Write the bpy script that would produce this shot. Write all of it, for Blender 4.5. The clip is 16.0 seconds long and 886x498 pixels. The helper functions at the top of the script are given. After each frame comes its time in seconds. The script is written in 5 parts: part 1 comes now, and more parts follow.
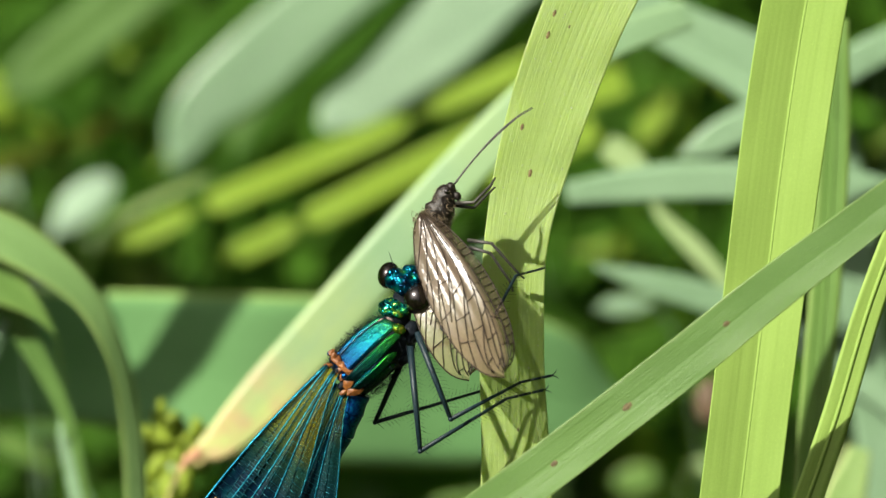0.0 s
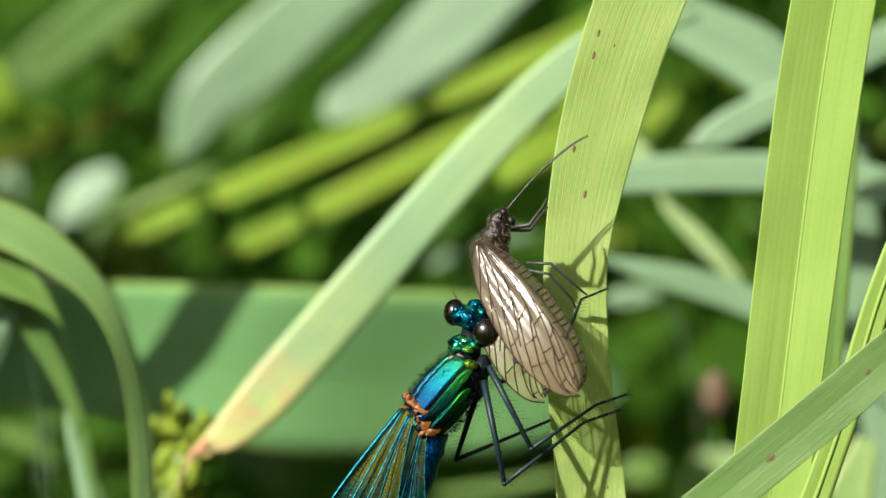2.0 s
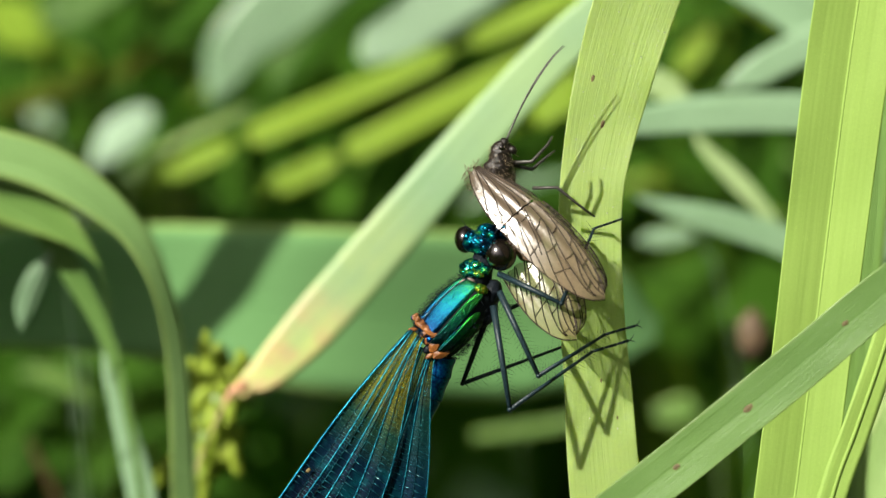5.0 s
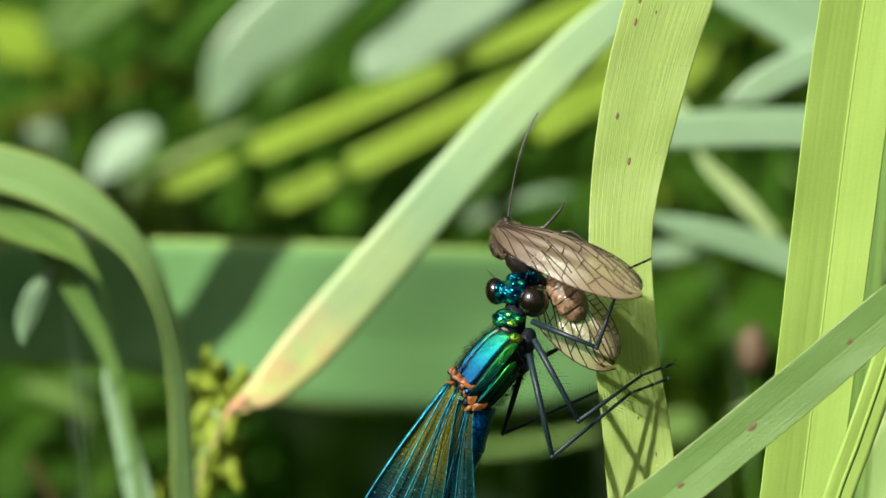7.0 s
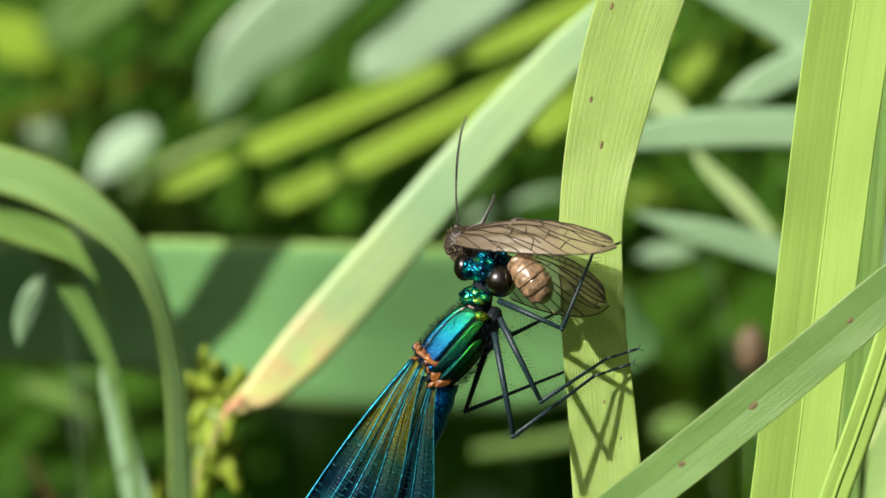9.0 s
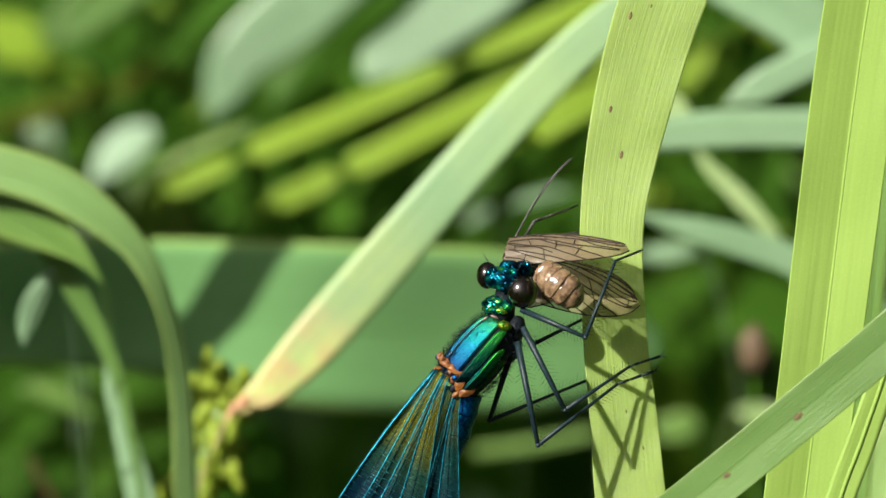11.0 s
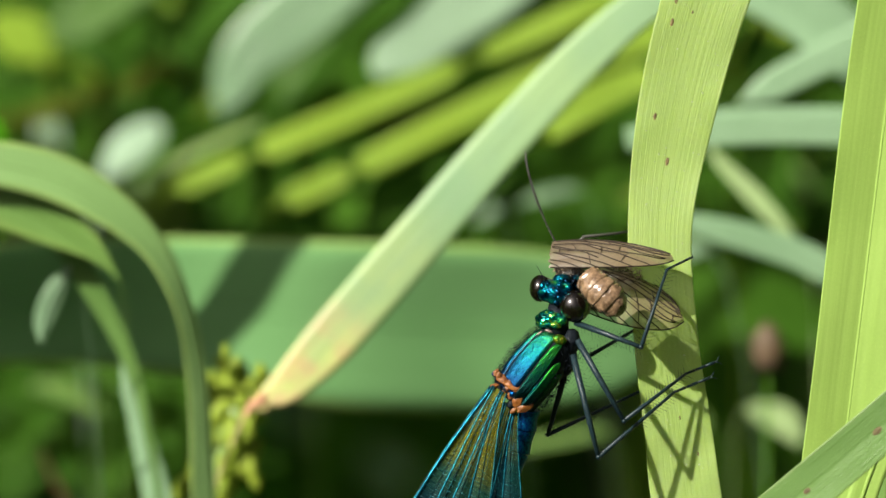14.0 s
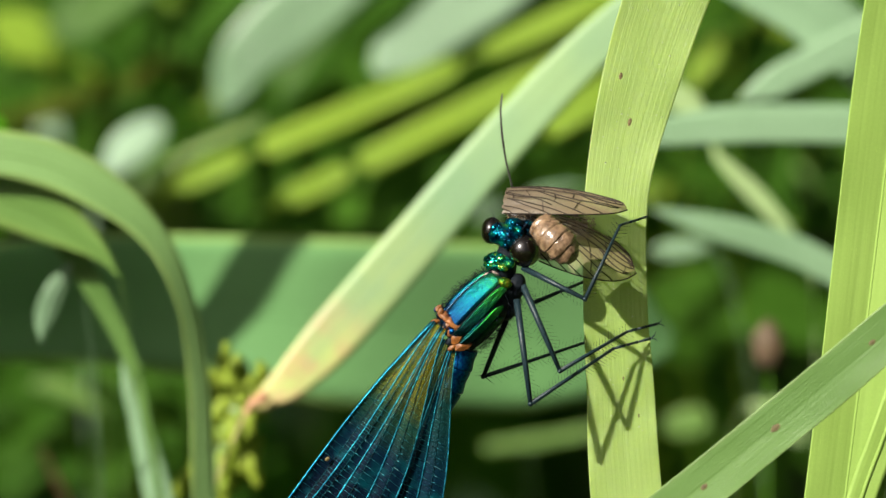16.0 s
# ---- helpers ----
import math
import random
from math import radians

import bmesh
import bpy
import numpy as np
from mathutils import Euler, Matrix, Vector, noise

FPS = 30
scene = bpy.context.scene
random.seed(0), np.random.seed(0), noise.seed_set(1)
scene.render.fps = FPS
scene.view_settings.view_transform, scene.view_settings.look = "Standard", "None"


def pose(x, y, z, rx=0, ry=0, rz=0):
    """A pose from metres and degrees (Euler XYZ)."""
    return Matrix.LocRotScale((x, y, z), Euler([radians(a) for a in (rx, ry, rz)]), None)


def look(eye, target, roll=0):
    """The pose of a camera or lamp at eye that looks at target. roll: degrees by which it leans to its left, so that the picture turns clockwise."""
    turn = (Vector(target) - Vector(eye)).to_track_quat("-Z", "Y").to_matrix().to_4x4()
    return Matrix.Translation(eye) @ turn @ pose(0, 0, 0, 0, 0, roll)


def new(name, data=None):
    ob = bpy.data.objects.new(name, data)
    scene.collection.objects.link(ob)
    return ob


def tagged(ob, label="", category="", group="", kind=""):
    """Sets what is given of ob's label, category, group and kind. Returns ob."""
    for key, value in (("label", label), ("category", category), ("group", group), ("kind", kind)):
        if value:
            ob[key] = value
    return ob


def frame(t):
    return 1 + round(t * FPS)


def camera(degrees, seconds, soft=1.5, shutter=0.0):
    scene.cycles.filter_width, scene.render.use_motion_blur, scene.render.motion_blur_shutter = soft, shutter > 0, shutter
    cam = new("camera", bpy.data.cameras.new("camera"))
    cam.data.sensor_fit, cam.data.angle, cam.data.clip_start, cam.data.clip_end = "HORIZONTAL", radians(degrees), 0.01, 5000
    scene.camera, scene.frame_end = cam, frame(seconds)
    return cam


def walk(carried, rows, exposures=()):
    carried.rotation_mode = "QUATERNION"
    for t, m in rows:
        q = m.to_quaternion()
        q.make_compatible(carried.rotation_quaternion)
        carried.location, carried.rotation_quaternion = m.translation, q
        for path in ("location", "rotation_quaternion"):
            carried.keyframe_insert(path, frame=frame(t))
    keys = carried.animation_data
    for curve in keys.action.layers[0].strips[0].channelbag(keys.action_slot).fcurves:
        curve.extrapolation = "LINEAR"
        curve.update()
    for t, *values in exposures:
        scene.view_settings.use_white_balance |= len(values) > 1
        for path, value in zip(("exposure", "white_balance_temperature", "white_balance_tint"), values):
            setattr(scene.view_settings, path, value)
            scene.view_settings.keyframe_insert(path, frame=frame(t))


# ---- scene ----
# A reed bank in sunlight, seen from half a metre away through a long lens.
# U: one small step, 0.0478 mm; "stage" places are given as steps right and down of the
# view's upper left corner and steps nearer (+) than the insects' plane.
U = 0.075 / 1568
FAR = 0.5
HEIGHT = 0.55
STAGE = pose(0, 0, HEIGHT, 65, 0, 0)
EYE = STAGE @ Vector((0, 0, FAR))
TURN = STAGE.to_3x3()
LENS = math.degrees(2 * math.atan(0.0375 / FAR))

cam = camera(LENS, 16.0, soft=1.5)
cam.data.dof.use_dof = True
cam.data.dof.focus_distance = FAR
cam.data.dof.aperture_fstop = 24.0
hold = [
    # seconds, turn right, turn down, slide left, in steps
    (0, -26.9, 93, -60), (0.5, -26.9, 94, -60), (1, -27.9, 94, -60), (1.5, -36.0, 93, -40),
    (2, -53.5, 78, -15), (2.5, -63.0, 49, 0), (3, -41.0, 14, 0), (3.5, -44.0, -7, 0),
    (4, -9.0, -42, 0), (6.5, 0.0, 0, 0), (7, 0.0, 0, 0), (7.5, 0.0, 0, 0),
    (8, 3.5, 1, -5), (8.5, 7.8, 2, -12), (9, 13.0, 0, -20), (11.5, -30.0, 1, 40),
    (12, -36.9, 0, 52), (12.5, -41.9, 0, 62), (13, -52.1, -3, 80), (13.5, -68.3, -1, 108),
    (14, -76.9, -3, 122), (14.5, -77.6, -3, 125), (15, -76.8, -3, 123), (15.5, -75.3, -5, 118),
    (16, -74.1, -7, 120),
]
STEP = math.degrees(U / FAR)
walk(cam, [(t, Matrix.Translation(EYE) @ TURN.to_4x4() @ pose(-slide * U, 0, 0, dy * STEP, dx * STEP, 0)) for t, dx, dy, slide in hold])

# ---- light ----
TO_SUN = (TURN @ Vector((-0.95, 0.80, 1.0))).normalized()
world = bpy.data.worlds.new("world")
scene.world = world
world.use_nodes = True
sky = world.node_tree.nodes.new("ShaderNodeTexSky")
sky.sky_type = "NISHITA"
sky.sun_disc = False
sky.air_density = 0.08
sky.dust_density = 6.0
sky.ozone_density = 0.2
sky.sun_elevation = math.asin(TO_SUN.z)
sky.sun_rotation = math.atan2(TO_SUN.x, TO_SUN.y)
world.node_tree.links.new(sky.outputs[0], world.node_tree.nodes["Background"].inputs[0])
world.node_tree.nodes["Background"].inputs[1].default_value = 0.055
sun = new("sun", bpy.data.lights.new("sun", "SUN"))
sun.data.energy = 5.0
sun.data.angle = radians(0.5)
sun.data.color = (1.0, 0.95, 0.82)
sun.matrix_world = look(TO_SUN * 3 + Vector((0, 0, HEIGHT)), (0, 0, HEIGHT))
scene.view_settings.exposure = 1.03


# ---- materials ----
class Nodes:
    """A short way to write a node material."""

    def __init__(self, name):
        self.mat = bpy.data.materials.new(name)
        self.mat.use_nodes = True
        self.tree = self.mat.node_tree
        self.bsdf = self.tree.nodes["Principled BSDF"]
        self.out = self.tree.nodes["Material Output"]

    def add(self, kind, **values):
        n = self.tree.nodes.new(kind)
        for key, value in values.items():
            n.inputs[key.replace("_", " ")].default_value = value
        return n

    def link(self, a, b):
        self.tree.links.new(a, b)

    def ramp(self, source, stops):
        n = self.tree.nodes.new("ShaderNodeValToRGB")
        e = n.color_ramp.elements
        while len(e) < len(stops):
            e.new(0.5)
        for el, (at, col) in zip(e, stops):
            el.position, el.color = at, (*col, 1)
        self.link(source, n.inputs[0])
        return n.outputs[0]

    def mix(self, fac, a, b, how="MIX"):
        n = self.tree.nodes.new("ShaderNodeMix")
        n.data_type, n.blend_type = "RGBA", how
        for sock, v in ((n.inputs[0], fac), (n.inputs[6], a), (n.inputs[7], b)):
            if isinstance(v, (int, float)):
                sock.default_value = v
            elif isinstance(v, tuple):
                sock.default_value = (*v, 1)
            else:
                self.link(v, sock)
        return n.outputs[2]

    def noise(self, scale, detail=3, coords=None, rough=0.5):
        n = self.add("ShaderNodeTexNoise", Scale=scale, Detail=detail, Roughness=rough)
        if coords is None:
            coords = self.tree.nodes.new("ShaderNodeTexCoord").outputs["Object"]
        self.link(coords, n.inputs["Vector"])
        return n.outputs[0]

    def bump(self, source, strength, distance):
        n = self.add("ShaderNodeBump", Strength=strength, Distance=distance)
        self.link(source, n.inputs["Height"])
        self.link(n.outputs[0], self.bsdf.inputs["Normal"])
        return n.outputs[0]


def stretched(m, across, along):
    """Blade coordinates: the first runs across the blade, the second along it."""
    uv = m.tree.nodes.new("ShaderNodeUVMap")
    mp = m.add("ShaderNodeMapping")
    mp.inputs["Scale"].default_value = (across, along, 1)
    m.link(uv.outputs[0], mp.inputs[0])
    return mp.outputs[0]


def leaf(name, dark, light, rough=0.42, through_light=0.4, warm=None, veins=46, margin=None, gloss=0.4, grain=0.4, spread=0.0, rim=0.14):
    m = Nodes(name)
    dark, light = [(c[0] * 0.925, c[1], c[2] * 0.85) for c in (dark, light)]
    base = m.mix(m.ramp(m.noise(60, 4), [(0.3, (0, 0, 0)), (0.7, (1, 1, 1))]), dark, light)
    fibre = m.noise(1.0, 3, stretched(m, veins, 30.0))
    base = m.mix(m.ramp(fibre, [(0.35, (0, 0, 0)), (0.65, (grain, grain, grain))]), base, tuple(c * 0.78 for c in dark))
    fleck = m.noise(1.0, 2, stretched(m, 90, 900.0))
    base = m.mix(m.ramp(fleck, [(0.66, (0, 0, 0)), (0.74, (0.35, 0.35, 0.35))]), base, tuple(min(1, c * 1.5) for c in light))
    base = m.mix(m.ramp(m.noise(5000, 5, rough=0.7), [(0.3, (0, 0, 0)), (0.75, (0.22, 0.22, 0.22))]), base, tuple(min(1, c * 1.35) for c in light))
    if warm:
        base = m.mix(m.ramp(m.noise(25, 2), [(0.52, (0, 0, 0)), (0.72, (0.8, 0.8, 0.8))]), base, warm)
    if margin:
        uv = m.tree.nodes.new("ShaderNodeUVMap")
        sep = m.tree.nodes.new("ShaderNodeSeparateXYZ")
        m.link(uv.outputs[0], sep.inputs[0])
        edge = m.ramp(sep.outputs[0], [(0.0, (1, 1, 1)), (rim, (0, 0, 0)), (1 - rim, (0, 0, 0)), (1.0, (1, 1, 1))])
        base = m.mix(edge, base, margin)
    m.link(base, m.bsdf.inputs["Base Color"])
    m.bsdf.inputs["Roughness"].default_value = rough
    m.bsdf.inputs["Specular IOR Level"].default_value = gloss
    if spread:
        m.bsdf.inputs["Subsurface Weight"].default_value = spread
        m.bsdf.inputs["Subsurface Radius"].default_value = (1.0, 1.0, 0.4)
        m.bsdf.inputs["Subsurface Scale"].default_value = 0.0012
    m.bump(fibre, 0.35, 0.0002)
    tr = m.add("ShaderNodeBsdfTranslucent")
    m.link(m.mix(1.0, base, (1.0, 1.0, 0.5), "MULTIPLY"), tr.inputs[0])
    mixer = m.add("ShaderNodeMixShader", Fac=through_light)
    m.link(m.bsdf.outputs[0], mixer.inputs[1])
    m.link(tr.outputs[0], mixer.inputs[2])
    m.link(mixer.outputs[0], m.out.inputs[0])
    return m.mat


def withered(name, green, tip, start, end):
    """A pale leaf that yellows and turns pinkish brown towards its low end."""
    m = Nodes(name)
    uv = m.tree.nodes.new("ShaderNodeUVMap")
    sep = m.tree.nodes.new("ShaderNodeSeparateXYZ")
    m.link(uv.outputs[0], sep.inputs[0])
    along = m.add("ShaderNodeMapRange", From_Min=start, From_Max=end)
    m.link(sep.outputs[1], along.inputs[0])
    blot = m.noise(330, 5, rough=0.65)
    fibre = m.noise(1.0, 3, stretched(m, 16, 60.0))
    base = m.mix(fibre, tuple(c * 0.95 for c in green), green)
    base = m.mix(m.ramp(m.noise(70, 3), [(0.45, (0, 0, 0)), (0.65, (0.3, 0.3, 0.3))]), base, (0.24, 0.34, 0.11))
    edge = m.ramp(sep.outputs[0], [(0.0, (0.2, 0.2, 0.2)), (0.2, (0, 0, 0)), (0.85, (0, 0, 0)), (1.0, (0.3, 0.3, 0.3))])
    base = m.mix(edge, base, (0.23, 0.33, 0.11))
    blotch = m.ramp(m.noise(110, 3), [(0.40, (0.35, 0.35, 0.35)), (0.60, (1, 1, 1))])
    yellow = m.mix(1.0, m.ramp(along.outputs[0], [(0.05, (0, 0, 0)), (0.6, (0.85, 0.85, 0.85)), (1.0, (1, 1, 1))]), blotch, "MULTIPLY")
    base = m.mix(yellow, base, (0.34, 0.395, 0.115))
    worn = m.mix(1.0, m.ramp(along.outputs[0], [(0.40, (0, 0, 0)), (0.64, (1, 1, 1)), (1.0, (1, 1, 1))]), m.ramp(blot, [(0.41, (0, 0, 0)), (0.58, (0.62, 0.62, 0.62))]), "MULTIPLY")
    base = m.mix(worn, base, tip)
    m.link(base, m.bsdf.inputs["Base Color"])
    m.bsdf.inputs["Roughness"].default_value = 0.5
    m.bump(fibre, 0.3, 0.0002)
    return m.mat


def metal(name, stops, rough=0.24, scale=900, pits=9000, depth=0.5):
    """Metallic cuticle: colours that run into one another, with fine pits."""
    m = Nodes(name)
    base = m.ramp(m.noise(scale, 3, rough=0.5), stops)
    m.link(base, m.bsdf.inputs["Base Color"])
    m.bsdf.inputs["Metallic"].default_value = 0.9
    m.bsdf.inputs["Roughness"].default_value = rough
    m.bump(m.noise(pits, 4), depth, 0.00006)
    return m.mat


def plate(name, stops, rough=0.22):
    """Metallic plate whose colour runs from its rear to its front, finely pitted."""
    m = Nodes(name)
    uv = m.tree.nodes.new("ShaderNodeUVMap")
    sep = m.tree.nodes.new("ShaderNodeSeparateXYZ")
    m.link(uv.outputs[0], sep.inputs[0])
    wob = m.add("ShaderNodeMath")
    wob.operation = "MULTIPLY_ADD"
    m.link(m.noise(5000, 5, rough=0.85), wob.inputs[0])
    wob.inputs[1].default_value = 1.25
    run = m.add("ShaderNodeMapRange", To_Min=-0.36, To_Max=0.16)
    m.link(sep.outputs[0], run.inputs[0])
    m.link(run.outputs[0], wob.inputs[2])
    m.link(m.ramp(wob.outputs[0], stops), m.bsdf.inputs["Base Color"])
    m.bsdf.inputs["Metallic"].default_value = 0.9
    m.bsdf.inputs["Roughness"].default_value = rough
    m.bump(m.noise(6500, 3, rough=0.7), 1.0, 0.00007)
    return m.mat


def cuticle(name, dark, light, rough=0.35, scale=6000, relief=0.4, gloss=0.5):
    m = Nodes(name)
    spread = m.ramp(m.noise(scale, 5, rough=0.65), [(0.35, (0, 0, 0)), (0.65, (1, 1, 1))])
    m.link(m.mix(spread, dark, light), m.bsdf.inputs["Base Color"])
    m.bsdf.inputs["Roughness"].default_value = rough
    m.bsdf.inputs["Specular IOR Level"].default_value = gloss
    m.bump(m.noise(scale * 3, 4), relief, 0.00005)
    return m.mat


def membrane(name, stops, cover, rough, sheen=0.5, scale=700, across=None, shine=0.0, crinkle=0.0001, dull=0.0, teal=None):
    """A clear wing skin. stops: colour from the root to the tip; cover: how much it hides."""
    m = Nodes(name)
    uv = m.tree.nodes.new("ShaderNodeUVMap")
    sep = m.tree.nodes.new("ShaderNodeSeparateXYZ")
    m.link(uv.outputs[0], sep.inputs[0])
    base = m.ramp(sep.outputs[0], stops)
    base = m.mix(m.noise(scale, 3), base, m.mix(1.0, base, (0.55, 0.6, 0.65), "MULTIPLY"))
    if teal:
        patch = m.mix(1.0, m.ramp(m.noise(420, 3), [(0.54, (0, 0, 0)), (0.68, (0.4, 0.4, 0.4))]), m.ramp(sep.outputs[0], [(0.22, (0, 0, 0)), (0.34, (1, 1, 1))]), "MULTIPLY")
        base = m.mix(patch, base, teal)
    m.link(base, m.bsdf.inputs["Base Color"])
    m.bsdf.inputs["Roughness"].default_value = rough
    m.bsdf.inputs["Specular IOR Level"].default_value = sheen
    if dull:
        m.bsdf.inputs["IOR"].default_value = 1.9
        m.link(m.ramp(sep.outputs[0], [(dull * 0.55, (sheen,) * 3), (dull, (0.04,) * 3)]), m.bsdf.inputs["Specular IOR Level"])
        m.link(m.ramp(sep.outputs[0], [(dull * 0.55, (rough,) * 3), (dull, (0.62,) * 3)]), m.bsdf.inputs["Roughness"])
    m.bump(m.noise(scale * 0.45, 4), 0.5, crinkle)
    hide = m.ramp(sep.outputs[0], [(at, (c, c, c)) for at, c in cover])
    if across:
        hide = m.mix(1.0, hide, m.ramp(sep.outputs[1], [(at, (c, c, c)) for at, c in across]), "MULTIPLY")
    m.link(hide, m.bsdf.inputs["Alpha"])
    if shine:
        clear = m.add("ShaderNodeBsdfTransparent")
        thin = m.add("ShaderNodeBsdfTranslucent")
        m.link(base, thin.inputs[0])
        skin, both = m.add("ShaderNodeMixShader"), m.add("ShaderNodeMixShader", Fac=shine)
        m.link(hide, skin.inputs[0])
        m.link(clear.outputs[0], skin.inputs[1])
        m.link(thin.outputs[0], skin.inputs[2])
        m.link(m.bsdf.outputs[0], both.inputs[1])
        m.link(skin.outputs[0], both.inputs[2])
        m.link(both.outputs[0], m.out.inputs[0])
    return m.mat


HOST = leaf("host leaf", (0.285, 0.395, 0.11), (0.36, 0.47, 0.165), 0.45, 0.3, veins=60, grain=0.14, spread=0.7)
FRONT = leaf("front leaf", (0.10, 0.185, 0.052), (0.14, 0.24, 0.075), 0.4, 0.25, veins=50, margin=(0.15, 0.25, 0.07), grain=0.12, rim=0.07)
TALL = leaf("tall leaf", (0.27, 0.39, 0.095), (0.33, 0.455, 0.125), 0.5, 0.4, veins=7, gloss=0.2, grain=0.3)
PALE = leaf("pale leaf", (0.24, 0.36, 0.13), (0.32, 0.43, 0.18), 0.4, 0.25, margin=(0.42, 0.48, 0.16), warm=(0.36, 0.42, 0.12))
WITHERED = withered("withering leaf", (0.145, 0.25, 0.125), (0.37, 0.19, 0.12), 0.036, 0.070)
BROAD = leaf("broad leaf", (0.130, 0.265, 0.115), (0.16, 0.30, 0.145), 0.6, 0.25, veins=14, gloss=0.0, grain=0.25, margin=(0.26, 0.38, 0.10), rim=0.05)
ARCH = leaf("pale arching leaf", (0.165, 0.275, 0.105), (0.22, 0.345, 0.15), 0.45, 0.3, veins=20, margin=(0.25, 0.36, 0.10), rim=0.12, gloss=0.25)
# the arching leaf's green with shade painted in
DIM = leaf("arching leaf darkened for shade", (0.07, 0.135, 0.035), (0.105, 0.19, 0.055), 0.5, 0.25, veins=20, gloss=0.2)
WAN = leaf("wan leaf", (0.30, 0.40, 0.20), (0.37, 0.46, 0.26), 0.4, 0.25, veins=20)
ARC = leaf("arching leaf", (0.115, 0.21, 0.055), (0.165, 0.28, 0.075), 0.4, 0.3, veins=20, margin=(0.21, 0.33, 0.08), rim=0.2)
SILVER = leaf("silvery leaf", (0.25, 0.36, 0.27), (0.32, 0.43, 0.34), 0.35, 0.2, veins=20)
BLUE = leaf("waxy leaf", (0.175, 0.275, 0.18), (0.25, 0.36, 0.26), 0.3, 0.2, veins=20)
# sun and shade are painted into these leaf greens, bright LIME to dark GLOOM
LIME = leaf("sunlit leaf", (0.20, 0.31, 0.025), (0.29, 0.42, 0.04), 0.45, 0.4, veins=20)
# strong green put in for light filtered through leaves
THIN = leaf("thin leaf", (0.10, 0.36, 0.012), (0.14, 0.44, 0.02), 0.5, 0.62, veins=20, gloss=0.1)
DEEP = leaf("leaf darkened for shade", (0.042, 0.11, 0.010), (0.08, 0.185, 0.02), 0.5, 0.25, veins=20, gloss=0.04)
GLOOM = leaf("leaf darkened for deep shade", (0.020, 0.056, 0.006), (0.040, 0.10, 0.011), 0.5, 0.25, veins=12, gloss=0.03)
SHADEGREEN = leaf("leaf darkened for half shade", (0.032, 0.085, 0.008), (0.05, 0.115, 0.014), 0.5, 0.25, veins=20, gloss=0.05)
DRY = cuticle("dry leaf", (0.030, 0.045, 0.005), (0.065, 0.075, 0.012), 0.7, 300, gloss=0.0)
SPOT = cuticle("rust spot", (0.06, 0.036, 0.010), (0.15, 0.11, 0.03), 0.7, 5000)
BLOT = cuticle("reddish spot", (0.06, 0.036, 0.015), (0.12, 0.10, 0.035), 0.7, 5000)
SPECK = cuticle("pale speck", (0.34, 0.42, 0.2), (0.48, 0.54, 0.32), 0.6)
BROWN = cuticle("withered tip", (0.36, 0.17, 0.09), (0.48, 0.30, 0.16), 0.7, 900)
# the sun's glint is painted as a very pale base colour
GLINT = leaf("glint-pale leaf", (0.42, 0.56, 0.46), (0.50, 0.64, 0.55), 0.4, 0.2, veins=8, gloss=0.2)
BUD = leaf("bud scale", (0.19, 0.265, 0.024), (0.33, 0.385, 0.055), 0.5, 0.35, veins=6, gloss=0.2)
HUSK = cuticle("brown husk", (0.04, 0.025, 0.011), (0.105, 0.065, 0.032), 0.7, 500)
SOIL = cuticle("damp soil", (0.012, 0.014, 0.006), (0.035, 0.035, 0.015), 0.9, 40)

BACKPLATE = plate("back plate", [(0.18, (0.0, 0.003, 0.025)), (0.36, (0.0, 0.022, 0.085)), (0.54, (0.0, 0.08, 0.13)), (0.70, (0.0, 0.13, 0.085)), (0.92, (0.05, 0.24, 0.03))], 0.3)
SIDEPLATE = plate("side plate", [(0.2, (0.0, 0.008, 0.014)), (0.42, (0.0, 0.03, 0.027)), (0.58, (0.0, 0.08, 0.03)), (0.80, (0.02, 0.20, 0.018))], 0.3)
BLUEM = metal("blue cuticle", [(0.30, (0.0, 0.008, 0.06)), (0.5, (0.0, 0.045, 0.19)), (0.72, (0.0, 0.12, 0.24))], 0.38, 5000, 9000)
SPARK = metal("pitted blue-green cuticle", [(0.34, (0.0, 0.004, 0.012)), (0.44, (0.0, 0.02, 0.05)), (0.53, (0.0, 0.10, 0.17)), (0.63, (0.0, 0.24, 0.19)), (0.76, (0.14, 0.40, 0.06))], 0.3, 1200, 2600, 0.16)
KNOB = metal("yellow-green cuticle", [(0.35, (0.01, 0.07, 0.01)), (0.52, (0.09, 0.20, 0.01)), (0.68, (0.34, 0.32, 0.03))], 0.34, 3000, 5000)
GREEN = metal("pitted yellow-green cuticle", [(0.32, (0.0, 0.006, 0.008)), (0.43, (0.0, 0.06, 0.05)), (0.50, (0.0, 0.20, 0.20)), (0.57, (0.02, 0.32, 0.08)), (0.68, (0.30, 0.44, 0.05))], 0.27, 1700, 2600, 0.3)
PALEPLATE = cuticle("pale neck plate", (0.06, 0.045, 0.045), (0.28, 0.20, 0.18), 0.4, 5000)
BLACK = cuticle("black cuticle", (0.005, 0.007, 0.010), (0.010, 0.013, 0.017), 0.4, gloss=0.07)
LEGS = cuticle("black leg", (0.003, 0.008, 0.011), (0.014, 0.030, 0.038), 0.38, 5200, gloss=0.22)
EYES = cuticle("black eye", (0.002, 0.0015, 0.001), (0.005, 0.0035, 0.0025), 0.12, 3000, 0.0, 1.0)
RUST = cuticle("orange wing root", (0.06, 0.016, 0.003), (0.235, 0.082, 0.013), 0.5, 2400, 0.5)
